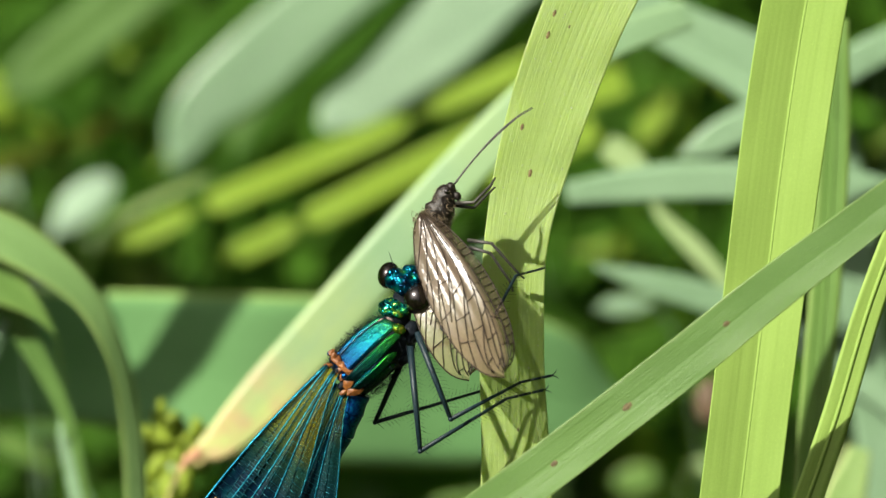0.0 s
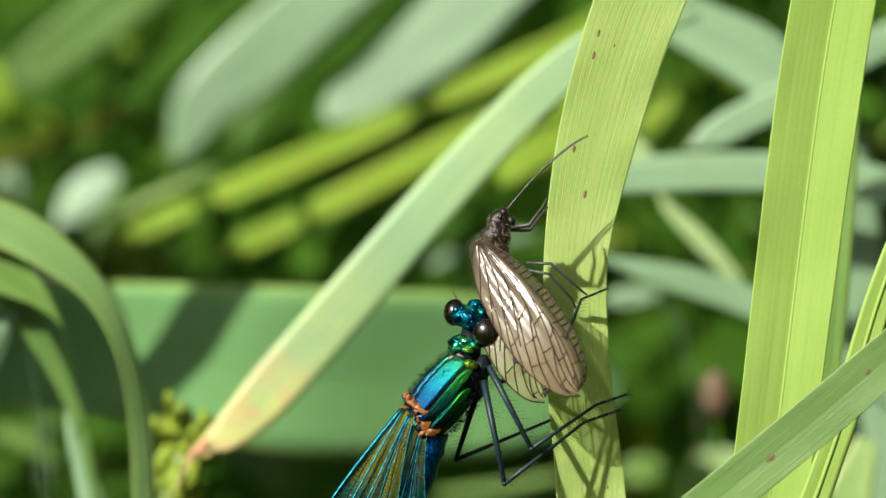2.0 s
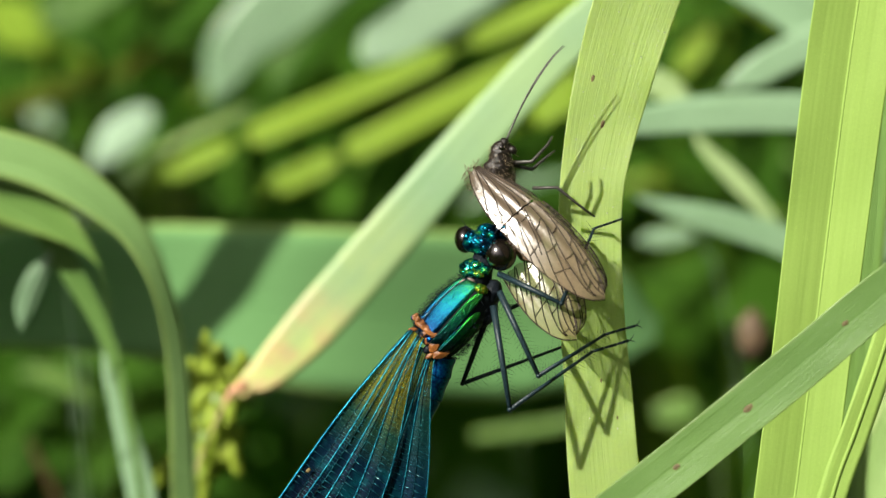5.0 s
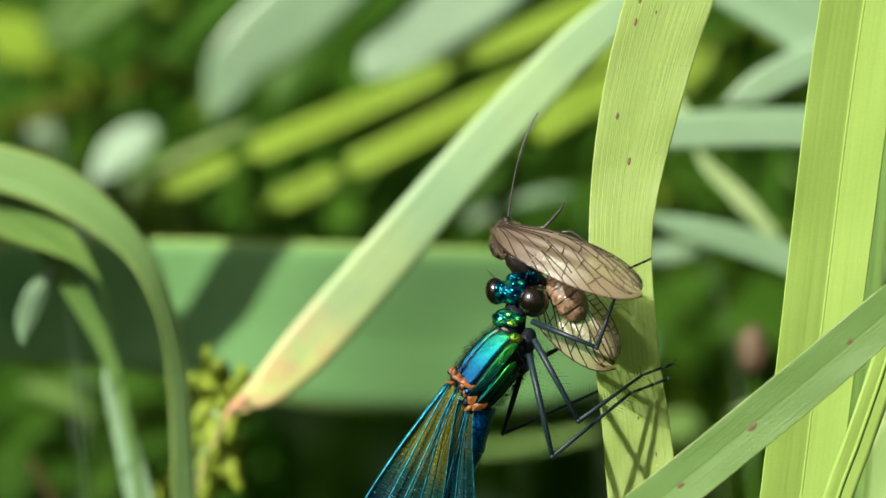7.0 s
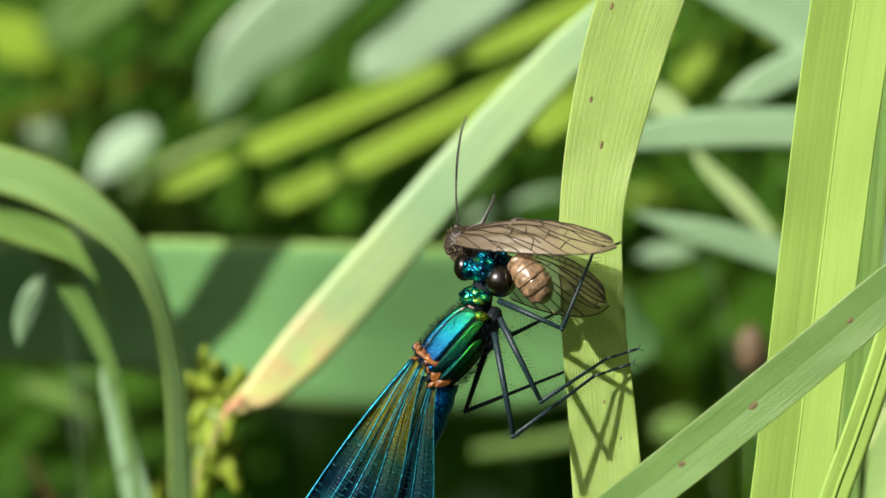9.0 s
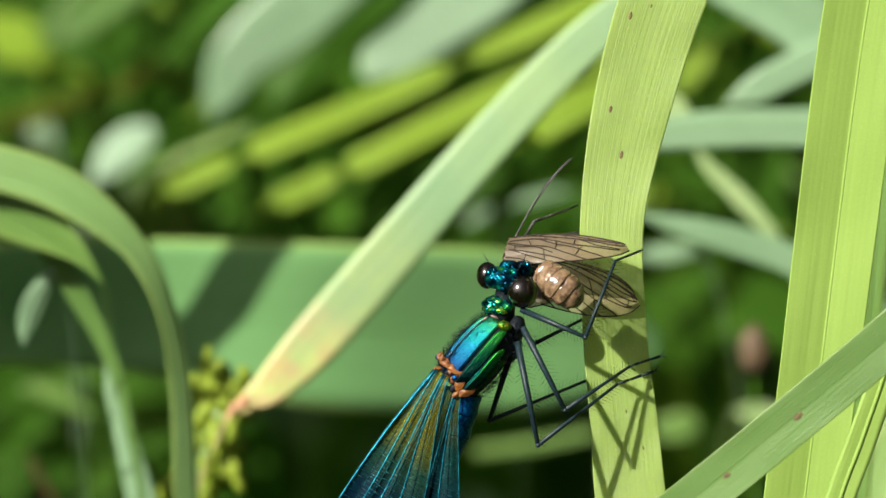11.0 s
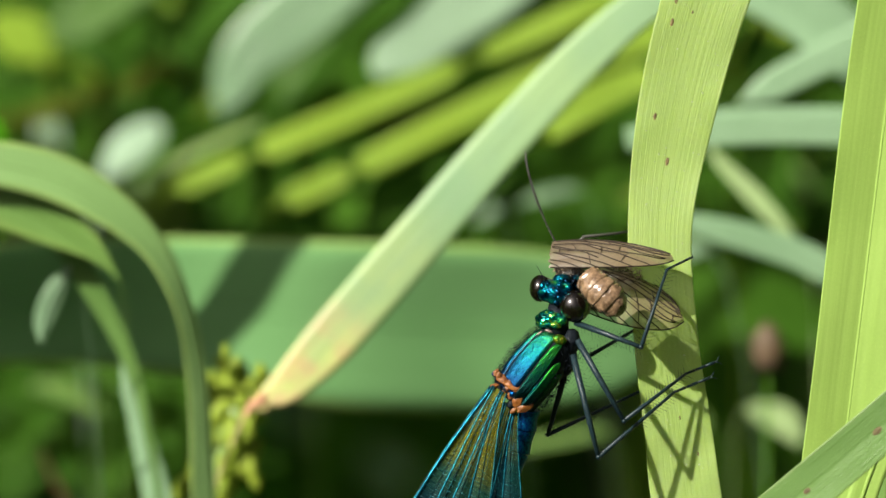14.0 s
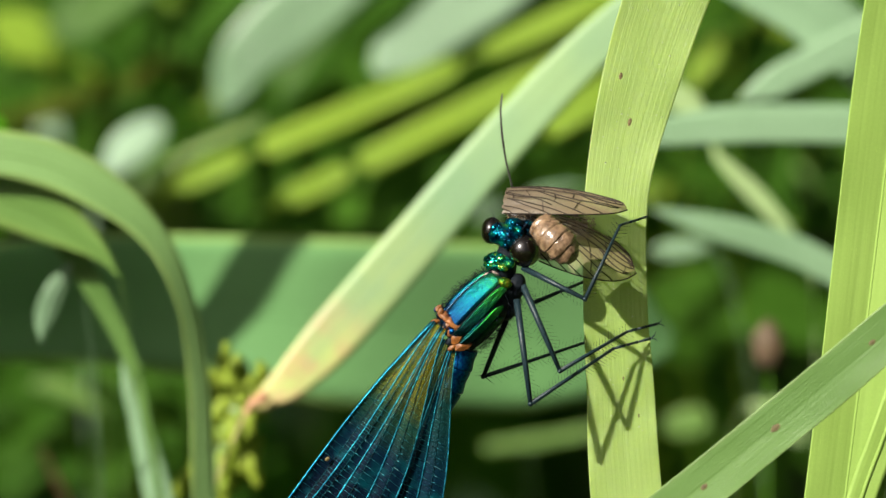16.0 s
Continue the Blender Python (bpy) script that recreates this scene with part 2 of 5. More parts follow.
CLEAR = membrane("damselfly wing", [(0.0, (0.30, 0.25, 0.006)), (0.17, (0.21, 0.20, 0.008)), (0.27, (0.02, 0.07, 0.04)), (0.38, (0.002, 0.016, 0.035)), (0.55, (0.001, 0.006, 0.016))],
                 [(0.0, 0.5), (0.17, 0.55), (0.27, 0.8), (0.38, 0.96)], 0.5, 0.05, 2500, shine=0.3, teal=(0.0, 0.10, 0.12))
HIND = membrane("damselfly hindwing", [(0.0, (0.24, 0.22, 0.008)), (0.07, (0.10, 0.13, 0.02)), (0.16, (0.01, 0.06, 0.05)), (0.34, (0.002, 0.02, 0.04)), (0.55, (0.001, 0.008, 0.02))],
                [(0.0, 0.5), (0.07, 0.6), (0.16, 0.8), (0.34, 0.95)], 0.5, 0.05, 2500, shine=0.3, teal=(0.0, 0.12, 0.13))
BELLY = plate("belly plate", [(0.3, (0.0, 0.006, 0.008)), (0.6, (0.0, 0.03, 0.015)), (0.9, (0.02, 0.12, 0.02))], 0.4)
RIDGE = metal("pale ridge", [(0.38, (0.01, 0.05, 0.12)), (0.66, (0.22, 0.30, 0.36))], 0.35, 6000)
CYAN = metal("blue vein", [(0.35, (0.0, 0.06, 0.11)), (0.65, (0.015, 0.20, 0.26))], 0.4, 3000)
FINE = metal("dark blue vein", [(0.40, (0.004, 0.008, 0.008)), (0.62, (0.005, 0.07, 0.09))], 0.35, 1500)
GLEAM = metal("gleaming vein", [(0.38, (0.005, 0.05, 0.07)), (0.56, (0.02, 0.14, 0.17)), (0.7, (0.14, 0.30, 0.31))], 0.32, 1800)
SMOKE = membrane("smoky wing", [(0.0, (0.16, 0.11, 0.07)), (0.38, (0.25, 0.182, 0.118)), (0.76, (0.30, 0.222, 0.138)), (1.0, (0.28, 0.207, 0.126))], [(0.0, 0.9), (0.4, 0.80), (1.0, 0.74)], 0.32, 1.0, 6000,
                 across=[(0.0, 0.6), (0.17, 0.65), (0.24, 1.0), (1.0, 1.0)], shine=0.35, crinkle=0.00013, dull=0.74)
SMOKY = membrane("clear smoky wing", [(0.0, (0.40, 0.32, 0.15)), (1.0, (0.55, 0.45, 0.22))], [(0.0, 0.62), (1.0, 0.52)], 0.3, 1.0, 6000, shine=0.5, dull=1.0)
VEIN = cuticle("brown vein", (0.012, 0.008, 0.005), (0.032, 0.02, 0.012), 0.5, gloss=0.25)
FUZZ = cuticle("sooty body", (0.003, 0.003, 0.003), (0.018, 0.013, 0.010), 0.3, 5000, 0.8, 0.35)
HAIRS = cuticle("pale brown hair", (0.10, 0.07, 0.04), (0.22, 0.17, 0.10), 0.5)
PINK = cuticle("pinkish brown abdomen", (0.055, 0.032, 0.018), (0.22, 0.143, 0.085), 0.2, 1500, 0.9, 1.0)
FEELER = cuticle("grey-black feeler", (0.015, 0.015, 0.013), (0.05, 0.048, 0.04), 0.4, 5000, 0.5, 0.5)


# ---- building helpers ----
def place(x, y, z):
    """A world place from stage steps; farther things keep their bearing from the eye."""
    k = (FAR - z * U) / FAR
    return STAGE @ Vector(((x - 784) * U * k, (441 - y) * U * k, z * U))


def mesh_of(name, verts, faces, mats, smooth=True, uvs=None, slots=None):
    me = bpy.data.meshes.new(name)
    me.from_pydata([tuple(v) for v in verts], [], faces)
    for m in mats:
        me.materials.append(m)
    if smooth:
        me.shade_smooth()
    if uvs:
        layer = me.uv_layers.new(name="UVMap")
        idx = np.zeros(len(me.loops), dtype=np.int32)
        me.loops.foreach_get("vertex_index", idx)
        layer.data.foreach_set("uv", np.array(uvs, dtype=np.float32)[idx].ravel())
    if slots:
        me.polygons.foreach_set("material_index", slots)
    me.update()
    return me


def part(name, me, parent, label=""):
    ob = new(name, me)
    ob.parent = parent
    if label:
        ob["label"] = label
    return ob


def spline(points, n):
    """n + 1 rows along a smooth line through rows of numbers."""
    p = np.array(points, dtype=float)
    p = np.vstack([2 * p[0] - p[1], p, 2 * p[-1] - p[-2]])
    out = []
    last = len(points) - 1
    for i in range(n + 1):
        f = i / n * last
        k = min(int(f), last - 1)
        t = f - k
        a, b, c, d = p[k:k + 4]
        out.append(0.5 * (2 * b + (c - a) * t + (2 * a - 5 * b + 4 * c - d) * t * t + (3 * b - a - 3 * c + d) * t ** 3))
    return np.array(out)


class Blade:
    """A grass blade along a line of (x, y, z, half width, twist) on the stage."""

    def __init__(self, line, n=60, m=9, fold=0.12, ribs=0.0, thick=0.00016, ground=None, wave=0.0, shift=(0, 0, 0)):
        rows = spline(line, n)
        mid = [place(*r[:3]) + Vector(shift) for r in rows]
        half = [r[3] * U * (FAR - r[2] * U) / FAR for r in rows]
        twist = [r[4] for r in rows]
        if ground is not None:
            end, way = mid[-1], (mid[-1] - mid[-2]).normalized()
            foot = Vector((end.x + ground[0], end.y + ground[1], -0.01))
            span = (foot - end).length
            bend = span * (0.4 if half[n] > 0.0003 else 0.02)
            for i in range(1, 13):
                f = i / 12
                mid.append((1 - f) ** 2 * end + 2 * f * (1 - f) * (end + way * bend) + f * f * foot)
                half.append(half[n] * (1 - 0.5 * f))
                twist.append(twist[n])
        self.mid, self.half, self.m = mid, half, m
        back = TURN @ Vector((0, 0, 1))
        self.frames = []
        for i, p in enumerate(mid):
            t = (mid[min(i + 1, len(mid) - 1)] - mid[max(i - 1, 0)]).normalized()
            nrm = (back - t * back.dot(t)).normalized()
            nrm = Matrix.Rotation(radians(twist[i]), 3, t) @ nrm
            self.frames.append((t, nrm.cross(t), nrm))
        self.fold, self.ribs, self.wave, self.thick = fold, ribs, wave, thick

    def at(self, c, s, lift=0.0):
        """The place c (-1 to 1) across and s (a row, may be broken) along the blade."""
        i = min(int(s), len(self.mid) - 2)
        f = s - i
        res = []
        for k in (i, i + 1):
            _, side, nrm = self.frames[k]
            h = self.half[k] * (self.fold * abs(c) + self.wave * math.sin(k * 0.35 + c * 2) * c * c)
            h += self.ribs * (0.5 + 0.5 * math.cos(c * 44.0)) if self.ribs else 0
            res.append(self.mid[k] + side * (c * self.half[k]) + nrm * (h + lift))
        return res[0].lerp(res[1], f)

    def mesh(self, name, mat, base):
        m, rows = self.m, len(self.mid)
        verts, uvs, faces = [], [], []
        along = 0.0
        for i in range(rows):
            if i:
                along += (self.mid[i] - self.mid[i - 1]).length
            for lift in (self.thick / 2, -self.thick / 2):
                for j in range(m):
                    c = 2 * j / (m - 1) - 1
                    edge = 0.25 if j in (0, m - 1) else 1
                    verts.append(self.at(c, i, lift * edge) - base)
                    uvs.append((j / (m - 1), along * 1.0))
        w = 2 * m
        for i in range(rows - 1):
            a, b = i * w, (i + 1) * w
            for j in range(m - 1):
                faces.append((a + j, a + j + 1, b + j + 1, b + j))
                faces.append((a + m + j + 1, a + m + j, b + m + j, b + m + j + 1))
            faces.append((a + m, a, b, b + m))
            faces.append((a + m - 1, a + 2 * m - 1, b + 2 * m - 1, b + m - 1))
        return mesh_of(name, verts, faces, [mat], True, uvs)


def tube_data(points, radii, sides=6):
    """Vertices and faces of a tapered round line."""
    pts = [Vector(p) for p in points]
    verts, faces = [], []
    ref = Vector((0.13, 0.21, 0.97))
    for i, p in enumerate(pts):
        t = (pts[min(i + 1, len(pts) - 1)] - pts[max(i - 1, 0)]).normalized()
        if abs(t.dot(ref)) > 0.97:
            ref = Vector((0.9, 0.3, 0.1))
        a = t.cross(ref).normalized()
        b = t.cross(a)
        r = radii[i] if isinstance(radii, (list, tuple, np.ndarray)) else radii
        for k in range(sides):
            th = 2 * math.pi * k / sides
            verts.append(p + (a * math.cos(th) + b * math.sin(th)) * r)
        if i:
            o, q = (i - 1) * sides, i * sides
            faces += [(o + k, o + (k + 1) % sides, q + (k + 1) % sides, q + k) for k in range(sides)]
    faces.append(tuple(reversed(range(sides))))
    faces.append(tuple(range((len(pts) - 1) * sides, len(pts) * sides)))
    return verts, faces


def gather(pieces):
    verts, faces = [], []
    for v, f in pieces:
        o = len(verts)
        verts += v
        faces += [tuple(i + o for i in q) for q in f]
    return verts, faces


def loft_data(points, a_radii, b_radii, a_way, sides=20, rows=24):
    """A body of oval rings along a line; a_way: the way of the first radius."""
    line = spline([(*p, ra, rb) for p, ra, rb in zip(points, a_radii, b_radii)], rows)
    verts, faces = [], []
    for i, r in enumerate(line):
        p = Vector(r[:3])
        t = Vector(line[min(i + 1, rows)][:3]) - Vector(line[max(i - 1, 0)][:3])
        t.normalize()
        a = Vector(a_way)
        a = (a - t * a.dot(t)).normalized()
        b = t.cross(a)
        for k in range(sides):
            th = 2 * math.pi * k / sides
            verts.append(p + a * math.cos(th) * max(r[3], 0.01 * U) + b * math.sin(th) * max(r[4], 0.01 * U))
        if i:
            o, q = (i - 1) * sides, i * sides
            faces += [(o + k, o + (k + 1) % sides, q + (k + 1) % sides, q + k) for k in range(sides)]
    faces.append(tuple(reversed(range(sides))))
    faces.append(tuple(range(rows * sides, (rows + 1) * sides)))
    return verts, faces


def ball_data(centre, radii, turn=0.0, rings=12, sides=18, dent=0.0, seed=0):
    verts, faces = [], []
    m = Matrix.Rotation(turn, 3, "Z")
    for i in range(rings + 1):
        ph = math.pi * i / rings
        for k in range(sides):
            th = 2 * math.pi * k / sides
            d = Vector((math.sin(ph) * math.cos(th), math.sin(ph) * math.sin(th), math.cos(ph)))
            f = 1 + dent * noise.noise(d * 2.2 + Vector((seed, 0, 0)))
            verts.append(Vector(centre) + m @ Vector((d.x * radii[0], d.y * radii[1], d.z * radii[2])) * f)
        if i:
            o, q = (i - 1) * sides, i * sides
            faces += [(o + k, q + k, q + (k + 1) % sides, o + (k + 1) % sides) for k in range(sides)]
    return verts, faces


def knobbly(centre, radii, turn=0.0, seed=0, amp=0.12, rings=30, sides=40, fine=3.2):
    """A ball with a pitted, grainy surface."""
    verts, faces = ball_data((0, 0, 0), (1, 1, 1), 0, rings, sides)
    m = Matrix.Rotation(turn, 3, "Z")
    for k, v in enumerate(verts):
        f = 1 + amp * (noise.noise(v * fine + Vector((seed, 0, 0))) + 0.6 * noise.noise(v * fine * 2.3 + Vector((0, seed, 0))))
        verts[k] = Vector(centre) + m @ Vector((v.x * radii[0], v.y * radii[1], v.z * radii[2])) * f
    return verts, faces


def made(name, data, mat, parent, label=""):
    return part(name, mesh_of(name, data[0], data[1], [mat]), parent, label)


def blade_thing(name, line, mat, label, group="", category="grass blade", ground=(0.02, 0.05), pivot=None, **shape):
    """A leaf as one thing, its origin at its pivot or its foot."""
    b = Blade(line, ground=ground, **shape)
    base = pivot if pivot is not None else b.mid[-1].copy()
    ob = new(name)
    ob.empty_display_size = 0.01
    ob.location = base
    tagged(ob, label, category, group)
    part("blade", b.mesh("blade", mat, base), ob)
    return ob, b, base


def rib(b, base, parent, mat, c, r, first=0, last=None, lift=0.0):
    last = len(b.mid) - 1 if last is None else last
    pts = [b.at(c, s, lift) - base for s in range(first, last + 1)]
    verts, faces = tube_data(pts, r, 6)
    return part("midrib", mesh_of("midrib", verts, faces, [mat], True, [(0.5, i // 6 * 0.001) for i in range(len(verts))]), parent)


def rust_spot(b, base, parent, c, s, size, stretch=2.0, mat=None):
    """A small raised rust mark on a blade."""
    verts, faces = [], []
    n = 12
    verts.append(b.at(c, s, 0.00012) - base)
    for ring, (f, lift) in enumerate(((0.6, 0.00011), (1.0, 0.00007))):
        for k in range(n):
            th = 2 * math.pi * k / n
            w = f * (1 + 0.25 * noise.noise(Vector((math.cos(th) * 2, math.sin(th) * 2, s))))
            i = int(s)
            seg = (b.mid[i + 1] - b.mid[i]).length
            verts.append(b.at(c + math.cos(th) * w * size / b.half[i], s + math.sin(th) * w * size * stretch / seg, lift) - base)
    faces += [(0, 1 + k, 1 + (k + 1) % n) for k in range(n)]
    faces += [(1 + k, 1 + n + k, 1 + n + (k + 1) % n, 1 + (k + 1) % n) for k in range(n)]
    return part("rust_spot", mesh_of("rust_spot", verts, faces, [mat or SPOT]), parent, "small reddish-brown rust spot")


# ---- ground and undergrowth ----
def build_ground():
    n = 60
    verts, faces = [], []
    for i in range(n + 1):
        for j in range(n + 1):
            x, y = [(abs(2 * k / n - 1) ** 4 * 60 + 0.6 * abs(2 * k / n - 1)) * (1 if 2 * k > n else -1) for k in (i, j)]
            verts.append((x, y + 0.4, 0.012 * noise.noise(Vector((x * 6, y * 6, 0)))))
            if i and j:
                a = i * (n + 1) + j
                faces.append((a - n - 2, a - n - 1, a, a - 1)[::-1])
    ob = new("ground", mesh_of("ground", verts, faces, [SOIL]))
    tagged(ob, "dark damp soil under dense reeds", "ground", kind="structure")


def build_undergrowth():
    """Far blades that nobody could count, rooted in the soil."""
    rng = random.Random(5)
    verts, faces, slots, uvs = [], [], [], []
    for k in range(520):
        y = rng.uniform(0.34, 1.6)
        x = rng.uniform(-0.30, 0.30) * (1 + y)
        top = rng.uniform(0.15, 0.62) * (1.0 if y > 0.4 else 0.75)
        lean, turn = rng.uniform(0.1, 0.6), rng.uniform(0, 6.28)
        half = rng.uniform(0.004, 0.011)
        face = rng.uniform(0, 3.14)
        o = len(verts)
        n = 9
        for i in range(n + 1):
            f = i / n
            p = Vector((x + math.cos(turn) * lean * top * f * f, y + math.sin(turn) * lean * top * f * f, top * (f - 0.25 * lean * f ** 3)))
            w = half * (1 - f ** 3)
            side = Vector((math.cos(face), math.sin(face), 0)) * w
            up = Vector((-side.y, side.x, 0)) * 0.25
            verts += [p - side + up, p, p + side + up]
            uvs += [(0, f * top), (0.5, f * top), (1, f * top)]
            if i:
                a = o + 3 * i
                faces += [(a - 3, a - 2, a + 1, a), (a - 2, a - 1, a + 2, a + 1)]
                # most blades take the shade-painted green, every ninth a brighter one
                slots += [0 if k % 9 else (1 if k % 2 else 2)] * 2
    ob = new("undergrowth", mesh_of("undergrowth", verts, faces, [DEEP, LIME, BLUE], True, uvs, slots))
    tagged(ob, "dense green grass blades behind the reeds", "grass", kind="stuff")


def build_shade_reeds():
    """Unseen tall reeds added on the sunny side to shade the undergrowth."""
    rng = random.Random(9)
    verts, faces, uvs = [], [], []
    for k in range(330):
        x = rng.uniform(-0.75, -0.13)
        y = rng.uniform(0.603 * x + 0.262, 0.603 * x + 1.6)
        top, half = rng.uniform(0.75, 1.15), rng.uniform(0.007, 0.014)
        turn, face, lean = rng.uniform(0, 6.28), rng.uniform(0, 3.14), rng.uniform(0.0, 0.10)
        o = len(verts)
        for i in range(9):
            f = i / 8
            p = Vector((x + math.cos(turn) * lean * f * f, y + math.sin(turn) * lean * f * f, top * f))
            w = half * (1 - f ** 4)
            side = Vector((math.cos(face), math.sin(face), 0)) * w
            up = Vector((-side.y, side.x, 0)) * 0.25
            verts += [p - side + up, p, p + side + up]
            uvs += [(0, f * top), (0.5, f * top), (1, f * top)]
            if i:
                q = o + 3 * i
                faces += [(q - 3, q - 2, q + 1, q), (q - 2, q - 1, q + 2, q + 1)]
    ob = new("reeds", mesh_of("reeds", verts, faces, [SHADEGREEN], True, uvs))
    tagged(ob, "unseen tall reeds added on the sunny side for shade", "reeds", kind="stuff")


def build_meadow():
    """Grass all round: low near the eye, taller farther off."""
    rng = random.Random(14)
    verts, faces, slots, uvs = [], [], [], []
    for k in range(13000):
        far, th = 0.35 + 5.0 * rng.random() ** 1.4, rng.uniform(0, 6.283)
        x, y = far * math.cos(th), far * math.sin(th) - 0.1
        if abs(x) < 0.42 * (1 + max(y, 0)) and 0.1 < y < 1.7:
            continue
        top = rng.uniform(0.08, 0.22) if far < 1.2 else rng.uniform(0.2, 0.75)
        lean, turn, face, half = rng.uniform(0.1, 0.5), rng.uniform(0, 6.28), rng.uniform(0, 3.14), rng.uniform(0.004, 0.011)
        o = len(verts)
        for i in range(6):
            f = i / 5
            p = Vector((x + math.cos(turn) * lean * top * f * f, y + math.sin(turn) * lean * top * f * f, top * (f - 0.2 * lean * f ** 3)))
            w = half * (1 - f ** 3)
            side = Vector((math.cos(face), math.sin(face), 0)) * w
            verts += [p - side, p + side]
            uvs += [(0, f * top), (1, f * top)]
            if i:
                q = o + 2 * i
                faces.append((q - 2, q - 1, q + 1, q))
                slots.append(k % 3)
    ob = new("meadow_grass", mesh_of("meadow_grass", verts, faces, [DEEP, ARC, SHADEGREEN], True, uvs, slots))
    tagged(ob, "rough green meadow grass round the reeds", "grass", kind="stuff")


def build_thicket():
    """Small leaves in the depth behind the reeds: shade painted into most, sun into some."""
    rng = random.Random(23)
    mats = [GLOOM, SHADEGREEN, DEEP, ARC, LIME, DRY]
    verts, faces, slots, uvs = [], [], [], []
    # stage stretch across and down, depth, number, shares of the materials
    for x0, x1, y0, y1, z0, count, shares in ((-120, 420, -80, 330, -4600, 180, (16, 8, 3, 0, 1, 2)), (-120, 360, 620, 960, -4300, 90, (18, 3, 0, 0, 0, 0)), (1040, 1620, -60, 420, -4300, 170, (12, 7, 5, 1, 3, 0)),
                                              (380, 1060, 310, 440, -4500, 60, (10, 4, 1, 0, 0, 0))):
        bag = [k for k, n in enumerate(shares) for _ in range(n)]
        for k in range(count):
            x, y, z = rng.uniform(x0, x1), rng.uniform(y0, y1), z0 + rng.uniform(-500, 500)
            mat = rng.choice(bag)
            small = 0.55 if mat > 2 else 1.0
            way, length, half, curl = rng.gauss(-0.7, 0.6), rng.uniform(70, 190) * small, rng.uniform(12, 34) * small, rng.uniform(-0.9, 0.9)
            o = len(verts)
            for i in range(7):
                f = i / 6
                w = way + curl * f
                px, py = x + math.cos(w) * length * f, y + math.sin(w) * length * f
                wide = half * math.sin(math.pi * (0.06 + 0.9 * f)) ** 0.7
                for c in (-1, 0, 1):
                    verts.append(place(px - math.sin(w) * wide * c, py + math.cos(w) * wide * c, z + 14 * abs(c) + 30 * f))
                    uvs.append((0.5 + 0.5 * c, f * length * U))
                if i:
                    q = o + 3 * i
                    faces += [(q - 3, q - 2, q + 1, q), (q - 2, q - 1, q + 2, q + 1)]
                    slots += [mat, mat]
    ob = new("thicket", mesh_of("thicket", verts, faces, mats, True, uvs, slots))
    tagged(ob, "leaves crowding behind the reeds, painted shade-dark with sun flecks", "leaves", kind="stuff")


def build_screen_reeds():
    """Unseen tall reeds added behind the eye and on both sides to block sky light."""
    rng = random.Random(41)
    verts, faces, slots, uvs = [], [], [], []
    for k in range(1500):
        far, th = rng.uniform(1.0, 2.6), rng.uniform(0, 6.283)
        x, y = far * math.cos(th), far * math.sin(th)
        if y > -0.3 and abs(x) < 0.35 + 0.3 * max(y, 0):
            continue
        top, half = rng.uniform(0.9, 1.45), rng.uniform(0.008, 0.016)
        turn, face, lean = rng.uniform(0, 6.28), rng.uniform(0, 3.14), rng.uniform(0.0, 0.25)
        o = len(verts)
        for i in range(8):
            f = i / 7
            p = Vector((x + math.cos(turn) * lean * f * f, y + math.sin(turn) * lean * f * f, top * f))
            side = Vector((math.cos(face), math.sin(face), 0)) * half * (1 - f ** 4)
            up = Vector((-side.y, side.x, 0)) * 0.25
            verts += [p - side + up, p, p + side + up]
            uvs += [(0, f * top), (0.5, f * top), (1, f * top)]
            if i:
                q = o + 3 * i
                faces += [(q - 3, q - 2, q + 1, q), (q - 2, q - 1, q + 2, q + 1)]
                slots += [k % 3] * 2
    ob = new("screen_reeds", mesh_of("screen_reeds", verts, faces, [ARC, DEEP, SHADEGREEN], True, uvs, slots))
    tagged(ob, "unseen tall green reeds added to block sky light", "reeds", kind="stuff")


build_ground()
build_screen_reeds()
build_thicket()
build_meadow()
build_undergrowth()
build_shade_reeds()

